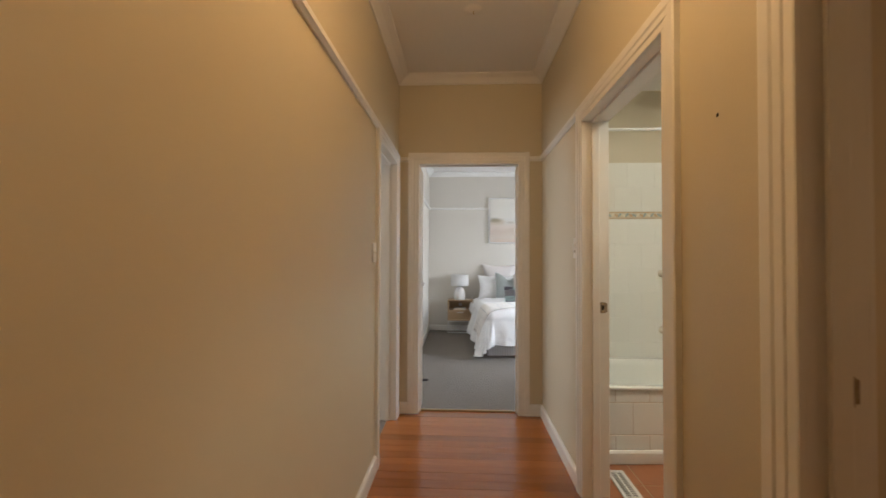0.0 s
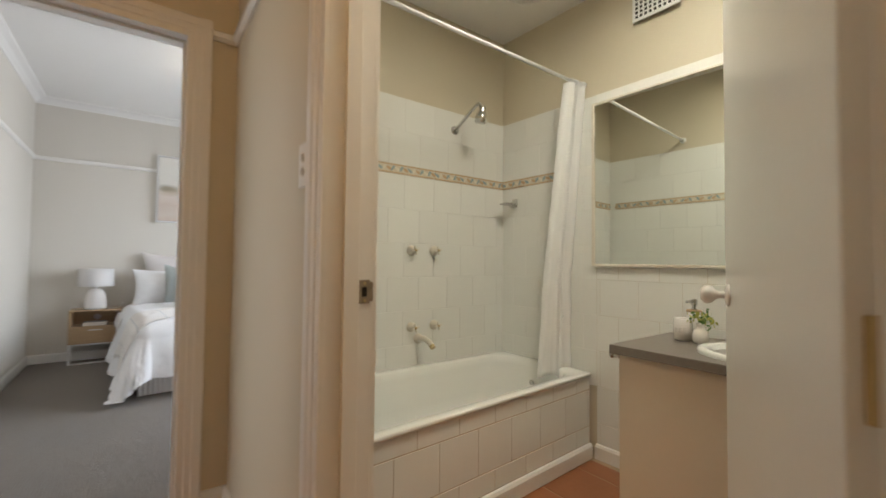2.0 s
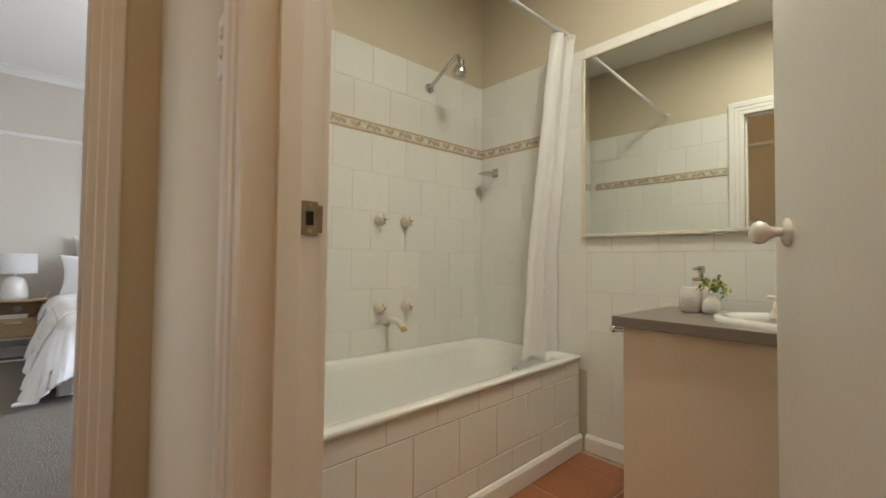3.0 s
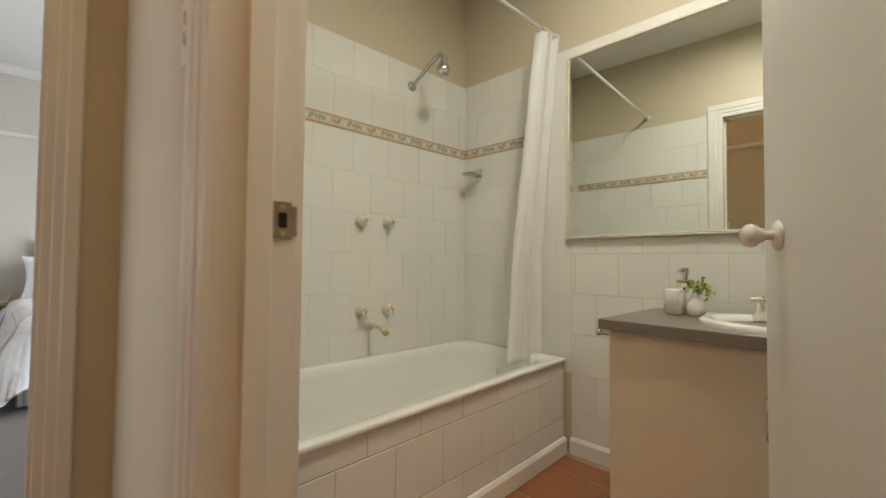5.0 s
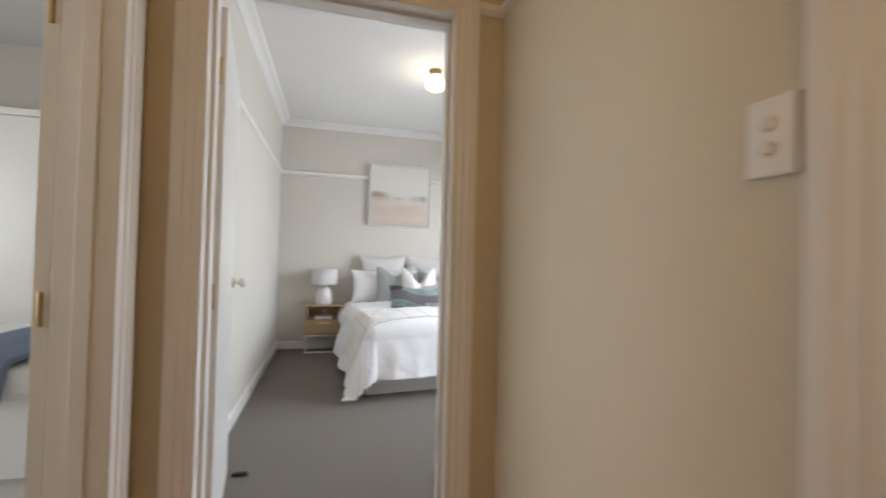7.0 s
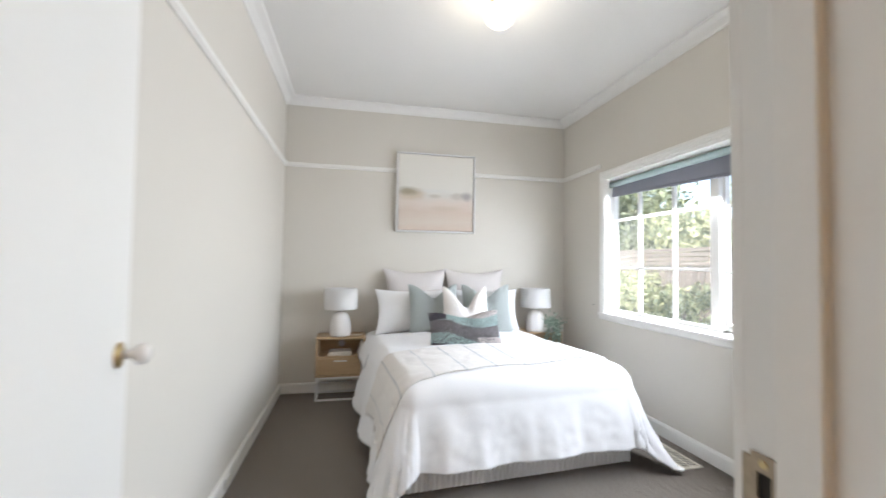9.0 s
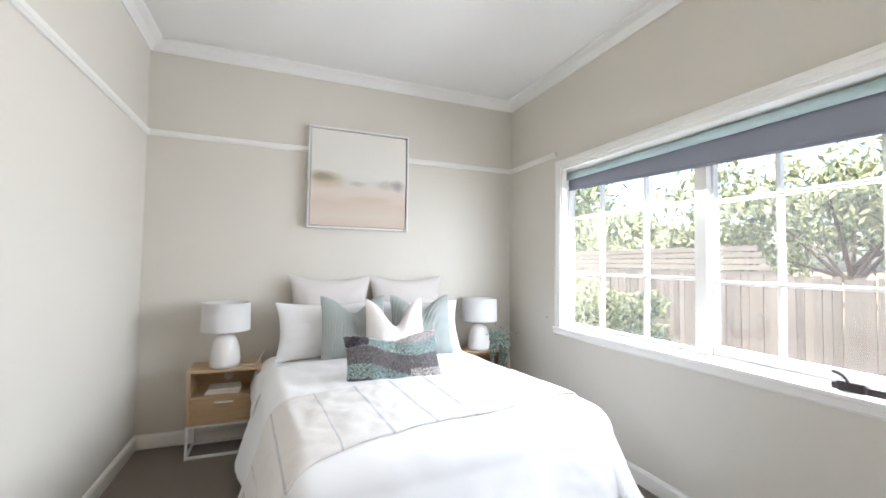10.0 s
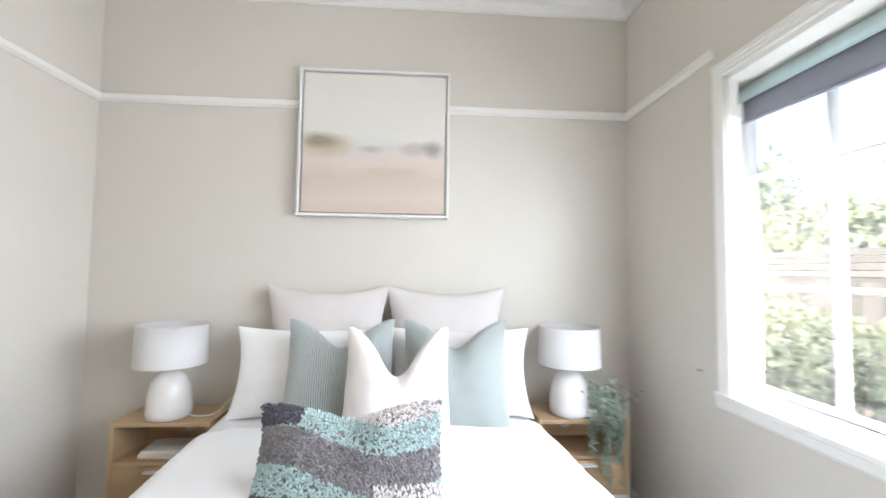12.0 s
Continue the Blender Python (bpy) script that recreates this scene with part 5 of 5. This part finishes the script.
def shag_cushion():
    """A long cushion of tufted yarn in wavy bands."""
    t = cushion("tufted_cushion", "tufted lumbar cushion in teal, grey, plum and blush waves", 0.562, 0.302, 0.125, yarn_grey, (1.295, 6.372, BT - 0.010), -24, -3, 0.035, 9, category="cushion", roll=-2)
    rnd = random.Random(11)
    core = t.children[0].data
    faces = [f for f in core.polygons]
    bm = bmesh.new()
    areas = [f.area for f in faces]
    for f in rnd.choices(faces, weights=areas, k=13000):
        vs = [core.vertices[i].co for i in f.vertices]
        a, b = rnd.random(), rnd.random()
        p = vs[0] * (1 - a) * (1 - b) + vs[1] * a * (1 - b) + vs[2] * a * b + vs[3 % len(vs)] * (1 - a) * b
        if p.y > 0.02:
            continue
        u, v = p.x / 0.27, (p.z - 0.145) / 0.145
        band = v + 0.30 * math.sin(u * 2.6 + 0.5) + 0.06 * noise.noise((u * 4, v * 3, 1))
        mi = 3 if band > 0.90 else (0 if band > 0.36 else (1 if band > -0.32 else (0 if band > -0.85 else 2)))
        if u < -0.52 and v > 0.66:
            mi = 2
        if u > 0.30 and v < -0.42:
            mi = 3
        nn = (f.normal + Vector((rnd.gauss(0, 0.35), rnd.gauss(0, 0.25), rnd.gauss(-0.1, 0.35)))).normalized()
        L, r = rnd.uniform(0.005, 0.011), rnd.uniform(0.0030, 0.0042)
        x = nn.orthogonal().normalized()
        y = nn.cross(x)
        base = [bm.verts.new(p + (x * math.cos(k * 2.094) + y * math.sin(k * 2.094)) * r) for k in range(3)]
        tip = [bm.verts.new(p + nn * L + (x * math.cos(k * 2.094) + y * math.sin(k * 2.094)) * r * 0.85) for k in range(3)]
        fs = [bm.faces.new((base[k], base[(k + 1) % 3], tip[(k + 1) % 3], tip[k])) for k in range(3)] + [bm.faces.new(tip)]
        for g in fs:
            g.material_index = mi
    tagged(part("tufted_surface", bm, [yarn_teal, yarn_grey, yarn_dark, yarn_pale], t, "wavy bands of looped yarn"), kind="stuff")


shag_cushion()


def nightstand(x0, x1, y0, label):
    t = thing("nightstand", label, "nightstand", ((x0 + x1) / 2, y0, 0.004), group="nightstands")
    w, d, z0, z1 = (x1 - x0) / 2, BY - 0.022 - y0, 0.208, 0.556
    part("top_panel", box(bmesh.new(), -w, 0, z1 - 0.018, w, d, z1, 0.0015), oak, t)
    part("bottom_panel", box(bmesh.new(), -w, 0, z0, w, d, z0 + 0.018, 0.0015), oak, t)
    for s in (-1, 1):
        part("side_panel", box(bmesh.new(), min(s * w, s * (w - 0.018)), 0, z0 + 0.018, max(s * w, s * (w - 0.018)), d, z1 - 0.018), oak, t)
    part("back_panel", box(bmesh.new(), -w + 0.018, d - 0.010, z0 + 0.018, w - 0.018, d - 0.002, z1 - 0.018), oak, t)
    part("shelf", box(bmesh.new(), -w + 0.018, 0.004, 0.372, w - 0.018, d - 0.010, 0.386), oak, t)
    dr = part("drawer", box(bmesh.new(), -w + 0.020, -0.002, z0 + 0.021, w - 0.020, d - 0.03, 0.369, 0.0015), oak, t)
    part("handle", box(bmesh.new(), -0.055, -0.022, 0.345, 0.055, -0.002, 0.353, 0.002), white_metal, dr, "white metal pull")
    q = 0.008
    for x in (-w + q, w - q):
        for y in (q + 0.004, d - q - 0.01):
            part("leg", box(bmesh.new(), x - q, y - q, 0, x + q, y + q, z0), white_metal, t)
    for z in (q, z0 - q):
        for y in (q + 0.004, d - q - 0.01):
            part("rail", box(bmesh.new(), -w + 2 * q, y - q + 0.001, z - q + 0.0005, w - 2 * q, y + q - 0.001, z + q - 0.0005), white_metal, t)
        for x in (-w + q, w - q):
            part("rail", box(bmesh.new(), x - q + 0.001, 2 * q + 0.004, z - q + 0.0005, x + q - 0.001, d - 2 * q - 0.01, z + q - 0.0005), white_metal, t)
    part("cable_hole", lathe([(0.030, -0.002), (0.030, 0), (0, 0)], 20, (0, d - 0.0105, 0.455), pose(0, 0, 0, 90, 0, 0)), linen_grey, t)
    return t


NY = 7.138
nightstand(0.138, 0.565, NY, "light oak nightstand on a white metal frame")
nightstand(2.064, 2.491, NY, "light oak nightstand on a white metal frame")


def table_lamp(x, y, z):
    t = thing("table_lamp", "white ceramic table lamp with a drum shade", "table lamp", (x, y, z), group="bedside lamps")
    part("base", lathe([(0, 0), (0.082, 0), (0.092, 0.011), (0.095, 0.034), (0.090, 0.104), (0.079, 0.155), (0.065, 0.189), (0.045, 0.209), (0.019, 0.218), (0, 0.220)], 32), ceramic, t, smooth=True)
    part("neck", rod(bmesh.new(), (0, 0, 0.215), (0, 0, 0.265), 0.012), white_metal, t)
    part("shade", lathe([(0.150, 0.243), (0.146, 0.426), (0.144, 0.426), (0.148, 0.244), (0.150, 0.243)], 44), shade_cloth, t, smooth=True)
    bm = bmesh.new()
    for k in range(3):
        a = 2.1 * k
        rod(bm, (0, 0, 0.400), (0.145 * math.cos(a), 0.145 * math.sin(a), 0.405), 0.002, seg=6)
    rod(bm, (0, 0, 0.25), (0, 0, 0.40), 0.004)
    part("shade_carrier", bm, white_metal, t)
    return t


table_lamp(0.341, 7.221, 0.560)
table_lamp(2.236, 7.221, 0.560)
t = thing("lamp_cable", "white lamp cable trailing over the nightstand", "cable")
part("cable", tube_along([(0.419, 7.237, 0.566), (0.481, 7.216, 0.564), (0.539, 7.247, 0.567), (0.559, 7.310, 0.596), (0.575, 7.382, 0.611)], 0.003), white_plastic, t)
for x0, lab, dz, wd in ((0.34, "white paperback book lying in the nightstand", 0.0, 0.20), (0.345, "cream paperback book on another book", 0.018, 0.19)):
    t = thing("book", lab, "book", (x0, 7.245, 0.391 + dz), -2 + 5 * (dz > 0), group="stacked books")
    part("pages", box(bmesh.new(), -wd / 2 + 0.003, -0.068, 0.002, wd / 2 - 0.002, 0.068, 0.015), paper, t)
    part("cover", boxes((-wd / 2, -0.071, 0, wd / 2, 0.071, 0.002), (-wd / 2, -0.071, 0.015, wd / 2, 0.071, 0.017), (-wd / 2, -0.071, 0.002, -wd / 2 + 0.003, 0.071, 0.015)), ceramic, t)
t = thing("tea_light", "small white ceramic candle cup", "candle holder", (2.309, 7.169, 0.560))
part("cup", lathe([(0, 0), (0.022, 0), (0.026, 0.02), (0.024, 0.045), (0.020, 0.047), (0.018, 0.02), (0, 0.018)], 18), ceramic, t, smooth=True)
t = thing("trailing_plant", "trailing grey-green plant in a pot on the nightstand", "pot plant", (2.378, 7.175, 0.560))
part("pot", lathe([(0, 0), (0.038, 0), (0.048, 0.07), (0.044, 0.07), (0.036, 0.01), (0, 0.008)], 22), ceramic, t, smooth=True)
rnd = random.Random(21)
part("crown", leaf_cloud((0, -0.005, 0.095), (0.058, 0.046, 0.032), 330, 0.028, rnd), leaf_grey, t)
for k in range(24):
    a = rnd.uniform(math.pi * 0.95, math.pi * 2.1)
    L = rnd.uniform(0.10, 0.42)
    bx, by = 0.066 * math.cos(a), min(-0.015, 0.070 * math.sin(a))
    bm = bmesh.new()
    m = int(L / 0.012)
    for j in range(m):
        f = j / m
        px, py, pz = bx * (0.6 + 0.5 * min(1, f * 3)) + 0.008 * math.sin(9 * f + k), by - 0.03 - 0.01 * math.sin(5 * f), 0.085 - L * f + 0.02 * math.sin(3.1 * min(1, f * 4))
        for sgn in (-1, 1):
            q = Euler((rnd.uniform(-0.6, 0.6), rnd.uniform(-0.6, 0.6), rnd.uniform(0, 6.3))).to_matrix()
            s = rnd.uniform(0.013, 0.021)
            c = Vector((px, py, pz)) + q @ Vector((sgn * 0.009, 0, 0))
            bm.faces.new([bm.verts.new(c + q @ Vector(v) * s) for v in ((-0.6, 0, 0), (0, -0.4, 0.3), (0.6, 0, 0), (0, 0.4, 0.3))])
    part("trailing_stem", bm, leaf_grey, t)

t = thing("ceiling_lamp", "lit ribbed glass globe on a brass ceiling mount", "ceiling light", (1.24, 5.57, CB))
part("mount", lathe([(0, 0), (0.055, 0), (0.055, -0.012), (0.040, -0.03), (0.036, -0.045), (0, -0.045)], 28), brass, t, smooth=True)
bm = lathe([(0.036, -0.04), (0.052, -0.055), (0.078, -0.085), (0.088, -0.118), (0.080, -0.150), (0.055, -0.172), (0.025, -0.180), (0, -0.181)], 40)
for v in bm.verts:
    k = 1 + 0.02 * math.sin(math.atan2(v.co.y, v.co.x) * 20)
    v.co.x *= k
    v.co.y *= k
g = part("globe", bm, lamp_glass, t, "glowing ribbed glass globe", smooth=True)
g.visible_shadow = False
floor_register((2.483, 5.69, 0.004), 0.145, 0.34, 0, "cream metal floor heating register in the carpet", (ivory_plastic, ivory_plastic))
t = thing("power_outlet", "white double power outlet above the skirting", "power outlet", (BL + 0.018, 5.775, 0.055), 90)
part("plate", box(bmesh.new(), -0.040, -0.010, -0.030, 0.040, 0, 0.030, 0.004), white_plastic, t)
for x in (-0.025, 0.025):
    part("socket", box(bmesh.new(), x - 0.012, -0.0115, -0.016, x + 0.012, -0.009, 0.008), ivory_plastic, t)
t = thing("door_stop", "dark rubber floor door stop", "door stop", (-0.02, 4.47, 0.004))
part("wedge", box(bmesh.new(), -0.03, -0.012, 0, 0.045, 0.012, 0.02, 0.005), black_metal, t)


def armchair():
    t = thing("armchair", "white upholstered tub chair with piped edges near the window", "armchair", (2.17, 4.16, 0.004), -9)

    def shell(u, v, off):
        a = math.pi * (-0.12 + 1.24 * u)
        c, q = math.cos(a), math.sin(a)
        x = math.copysign(abs(c) ** 0.5, c) * (0.36 + off)
        y = math.copysign(abs(q) ** 0.5, q) * (0.34 + off)
        top = 0.570 + 0.060 * max(0.0, q) ** 1.5
        return Vector((x, y, 0.16 + v * (top - 0.16)))
    bm = bmesh.new()
    n = 48
    rows = []
    for i in range(n + 1):
        u = i / n
        rows.append([bm.verts.new(p) for p in (shell(u, 0, 0), shell(u, 0.95, 0.004), shell(u, 0.99, -0.004), shell(u, 1.0, -0.02), shell(u, 1.0, -0.055), shell(u, 0.985, -0.075), shell(u, 0.93, -0.088), shell(u, 0.0, -0.09))])
    for a, b in zip(rows, rows[1:]):
        for k in range(8):
            bm.faces.new((a[k], a[(k + 1) % 8], b[(k + 1) % 8], b[k]))
    bm.faces.new(rows[0]), bm.faces.new(rows[-1][::-1])
    bmesh.ops.recalc_face_normals(bm, faces=bm.faces[:])
    bk = part("back_shell", bm, ivory_fabric, t, smooth=True)
    part("piping", tube_along([shell(i / 24, 0.985, 0.002) for i in range(25)], 0.005), linen_grey, bk, "grey piped seam")
    part("back_cushion", box(bmesh.new(), -0.25, 0.10, 0.40, 0.25, 0.235, 0.615, 0.055, 5), ivory_fabric, t, smooth=True)
    part("seat", box(bmesh.new(), -0.265, -0.30, 0.20, 0.265, 0.24, 0.42, 0.05, 4), ivory_fabric, t, smooth=True)
    for x in (-0.24, 0.24):
        for y in (-0.22, 0.22):
            part("leg", rod(bmesh.new(), (x * 1.08, y * 1.08, 0), (x, y, 0.2), 0.012, 0.018), oak, t)


armchair()

# ---- second bedroom, seen through its doorway ----
t = thing("second_bed", "bed with a white cover in the side bedroom", "bed", (-1.55, 4.75, 0.10))
part("base", box(bmesh.new(), -0.95, -0.62, -0.10, 0.95, 0.62, 0.30, 0.02), linen_white, t)
part("mattress", box(bmesh.new(), -0.96, -0.63, 0.28, 0.96, 0.63, 0.56, 0.07, 4), linen_white, t)
part("cover", sheet(lambda u, v: (-0.97 + 1.96 * u, (-0.66 + 1.32 * v) * (1 + 0.0 * u), 0.575 - 0.40 * max(0, abs(v - 0.5) * 2 - 0.94) / 0.06 * 1.0 - 0.35 * max(0, u - 0.97) / 0.03 + 0.006 * noise.noise((u * 5, v * 5, 0))), 60, 60), linen_white, t, smooth=True)
t = thing("folded_blanket", "slate blue blanket across the bed", "blanket", (-1.05, 4.75, 0.686))
part("blanket", sheet(lambda u, v: (-0.16 + 0.42 * u, -0.68 + 1.36 * v, 0.03 + 0.015 * math.sin(3 * u) + 0.005 * noise.noise((u * 5, v * 5, 3)) - 0.15 * max(0, abs(v - 0.5) * 2 - 0.94) / 0.06), 30, 40, 0.02), blue_blanket, t, smooth=True)
t = thing("wardrobe", "white built-in wardrobe with paired doors", "wardrobe", (-1.9, 5.60, 0))
part("carcass", box(bmesh.new(), -1.5, 0.02, 0, 1.5, 0.57, 2.10), white_gloss, t)
part("top_rail", box(bmesh.new(), -1.5, -0.004, 2.06, 1.5, 0.02, 2.11, 0.004), white_gloss, t)
for k in range(6):
    x = -1.5 + 0.5 * k
    d = part("wardrobe_door", box(bmesh.new(), x + 0.002, 0, 0.06, x + 0.498, 0.019, 2.055, 0.002), white_gloss, t)
    kx = x + (0.45 if k % 2 == 0 else 0.05)
    part("knob", lathe([(0, 0.03), (0.012, 0.027), (0.014, 0.018), (0.006, 0.008), (0.008, 0)], 14, (kx, 0, 1.05), pose(0, 0, 0, 90, 0, 0)), chrome, d, "small chrome knob", smooth=True)
t = thing("second_ceiling_lamp", "glass globe on a brass ceiling mount", "ceiling light", (-1.9, 4.0, CB))
part("mount", lathe([(0, 0), (0.055, 0), (0.055, -0.012), (0.036, -0.045), (0, -0.045)], 24), brass, t, smooth=True)
part("globe", lathe([(0.036, -0.04), (0.078, -0.085), (0.088, -0.118), (0.080, -0.150), (0.055, -0.172), (0, -0.181)], 28), lamp_glass, t, smooth=True)

# lamps overhead, out of view; the hall's is made up
t = thing("bathroom_ceiling_lamp", "flush square white bathroom ceiling light", "ceiling light", (1.97, 2.18, CBA))
part("housing", box(bmesh.new(), -0.20, -0.20, -0.035, 0.20, 0.20, 0, 0.006), white_plastic, t)
# invented globe to carry the hall's added fill light
t = thing("hall_ceiling_lamp", "glass globe on a brass ceiling mount", "ceiling light", (0.43, 1.25, CH))
part("mount", lathe([(0, 0), (0.055, 0), (0.055, -0.012), (0.036, -0.045), (0, -0.045)], 24), brass, t, smooth=True)
g = part("globe", lathe([(0.036, -0.04), (0.078, -0.085), (0.098, -0.14), (0.090, -0.20), (0.055, -0.25), (0, -0.26)], 28), lamp_glass, t, smooth=True)
g.visible_shadow = False

# ---- garden ----
GZ = -0.35
tagged(part("ground", boxes((2.90, -400, GZ - 0.2, 800, 800, GZ)), earth), "bare brown garden earth", "ground", kind="structure")


def paling_fence(x, y0, y1, top, label):
    t = thing("paling_fence", label, "fence", (x, 0, GZ))
    rnd = random.Random(31)
    y = y0
    while y < y1:
        w = rnd.uniform(0.095, 0.11)
        h = top - GZ + rnd.uniform(-0.03, 0.02)
        ob = part("paling", box(bmesh.new(), 0, 0, 0.02, 0.016, w - 0.004, h), fence_wood, t)
        ob.matrix_local = pose(rnd.uniform(-0.006, 0.006), y, 0, rnd.uniform(-0.8, 0.8), 0, rnd.uniform(-2, 2))
        y += w
    for z in (0.35, 1.15):
        part("rail", box(bmesh.new(), 0.018, y0, z, 0.07, y1, z + 0.07), fence_wood, t)
    y = y0
    while y < y1:
        part("post", box(bmesh.new(), 0.02, y, 0, 0.12, y + 0.1, top - GZ - 0.05), fence_wood, t)
        y += 2.4
    return t


paling_fence(7.2, 4.0, 15.5, 1.18, "weathered brown timber paling fence")
t = thing("slatted_screen", "weathered horizontal slat screen above the fence", "fence screen", (7.45, 0, GZ))
rnd = random.Random(6)
for k in range(8):
    part("slat", box(bmesh.new(), 0, 7.75 + 0.06 * k, 1.20 + 0.10 * k, 0.02, 15.3, 1.285 + 0.10 * k), fence_wood, t)
for y in (8.3, 9.8, 12.1, 14.6):
    part("post", box(bmesh.new(), 0.02, y, 0, 0.11, y + 0.09, 2.0), fence_wood, t)


def tree(at, trunk_h, r, crown, n, leaf, mats, seed, label, lean=(0, 0)):
    t = thing("tree", label, "tree", at)
    rnd = random.Random(seed)
    bm = rod(bmesh.new(), (0, 0, 0), (lean[0], lean[1], trunk_h), r, r * 0.6, 10)
    top = Vector((lean[0], lean[1], trunk_h))
    tips = []
    for k in range(9):
        a = k * 2.4 + rnd.uniform(-0.3, 0.3)
        e = top + Vector((crown[0] * 0.65 * math.cos(a), crown[1] * 0.65 * math.sin(a), crown[2] * rnd.uniform(0.1, 1.2)))
        rod(bm, top - Vector((0, 0, rnd.uniform(0, trunk_h * 0.3))), e, r * 0.4, r * 0.1, 6)
        tips.append(e)
    part("trunk", bm, bark, t)
    verts, faces, mi = [], [], []
    cl = [p + Vector((rnd.gauss(0, 0.25) * crown[0], rnd.gauss(0, 0.25) * crown[1], rnd.gauss(0, 0.22) * crown[2])) for p in tips for _ in range(7)]
    for k in range(n):
        c = cl[rnd.randrange(len(cl))]
        s = min(crown) * 0.16
        p = c + Vector((rnd.gauss(0, s), rnd.gauss(0, s), rnd.gauss(0, s * 0.8)))
        q = Euler((rnd.uniform(0, 6.3), rnd.uniform(0, 6.3), rnd.uniform(0, 6.3))).to_matrix()
        z = leaf * rnd.uniform(0.6, 1.4)
        b = len(verts)
        verts.extend(p + q @ Vector(v) * z for v in ((-0.5, 0, 0), (0, -0.25, 0.08), (0.55, 0, 0), (0, 0.25, 0.08)))
        faces.append((b, b + 1, b + 2, b + 3))
        mi.append(rnd.randrange(len(mats)))
    me = bpy.data.meshes.new("crown")
    me.from_pydata([tuple(v) for v in verts], [], faces)
    for m in mats:
        me.materials.append(m)
    me.polygons.foreach_set("material_index", mi)
    ob = new("crown", me)
    ob.parent = t
    return t


tree((9.5, 17.0, GZ), 2.2, 0.16, (2.2, 2.4, 2.2), 9000, 0.20, [leaf_green], 41, "dark green garden tree behind the fence")
tree((10.5, 12.2, GZ), 1.6, 0.12, (2.4, 2.6, 1.3), 9000, 0.17, [leaf_green, leaf_yellow], 42, "broad green garden tree behind the fence")
tree((11.0, 8.6, GZ), 1.7, 0.12, (2.4, 2.4, 1.6), 9000, 0.16, [leaf_yellow, leaf_green], 43, "light feathery garden tree behind the fence")
tree((11.5, 5.2, GZ), 1.7, 0.12, (2.4, 2.0, 1.8), 7000, 0.16, [leaf_yellow, leaf_green], 44, "light feathery garden tree behind the fence")
tree((13.0, 22.5, GZ), 2.0, 0.16, (3.2, 3.2, 2.0), 9000, 0.22, [leaf_green], 45, "distant dark green garden tree")
for k, (x, y, r, h) in enumerate(((4.9, 9.3, 0.85, 0.62), (5.3, 10.8, 0.95, 0.68), (4.7, 8.1, 0.6, 0.46), (5.8, 12.4, 0.9, 0.6))):
    tree((x, y, GZ), 0.55, 0.03, (r, r, h), 4200, 0.08, [leaf_yellow, leaf_yellow, leaf_green], 50 + k, "low light green garden shrub")
t = thing("garden_umbrella", "folded dark cloth garden umbrella on a pole", "umbrella", (9.2, 6.5, GZ))
part("pole", rod(bmesh.new(), (0, 0, 0), (0, 0, 2.6), 0.03), white_metal, t)
part("canopy", sheet(lambda u, v: ((0.06 + 0.75 * v ** 0.7) * math.cos(6.2832 * u) * (1 + 0.12 * math.cos(6.2832 * u * 6) * v), (0.06 + 0.75 * v ** 0.7) * math.sin(6.2832 * u) * (1 + 0.12 * math.cos(6.2832 * u * 6) * v), 2.6 - 0.35 * v - 1.1 * max(0, v - 0.7) / 0.3), 60, 14), cloth_dark, t, "drooping dark cloth canopy", smooth=True)


# ---- tiles and boards ----
def terracotta_floor():
    t = thing("floor_bathroom", "orange terracotta floor tiles with pale grout", "floor", kind="structure")
    s = 0.30
    y, j = 2.874, 0
    while y > BS:
        x = 1.10
        y0 = max(BS, y - s)
        while x < BX - 0.04:
            x1 = min(BX - 0.031, x + s)
            ob = new("tile", tile_mesh(x1 - x - 0.006, y - y0 - 0.006, terracotta))
            ob.parent = t
            ob.matrix_local = pose(x, y0, BFL - 0.006, -90, 0, 0) @ Matrix.Scale(1, 4)
            x = x1
        y = y0
    return t


terracotta_floor()
bathroom_tiles()
hall_floor()
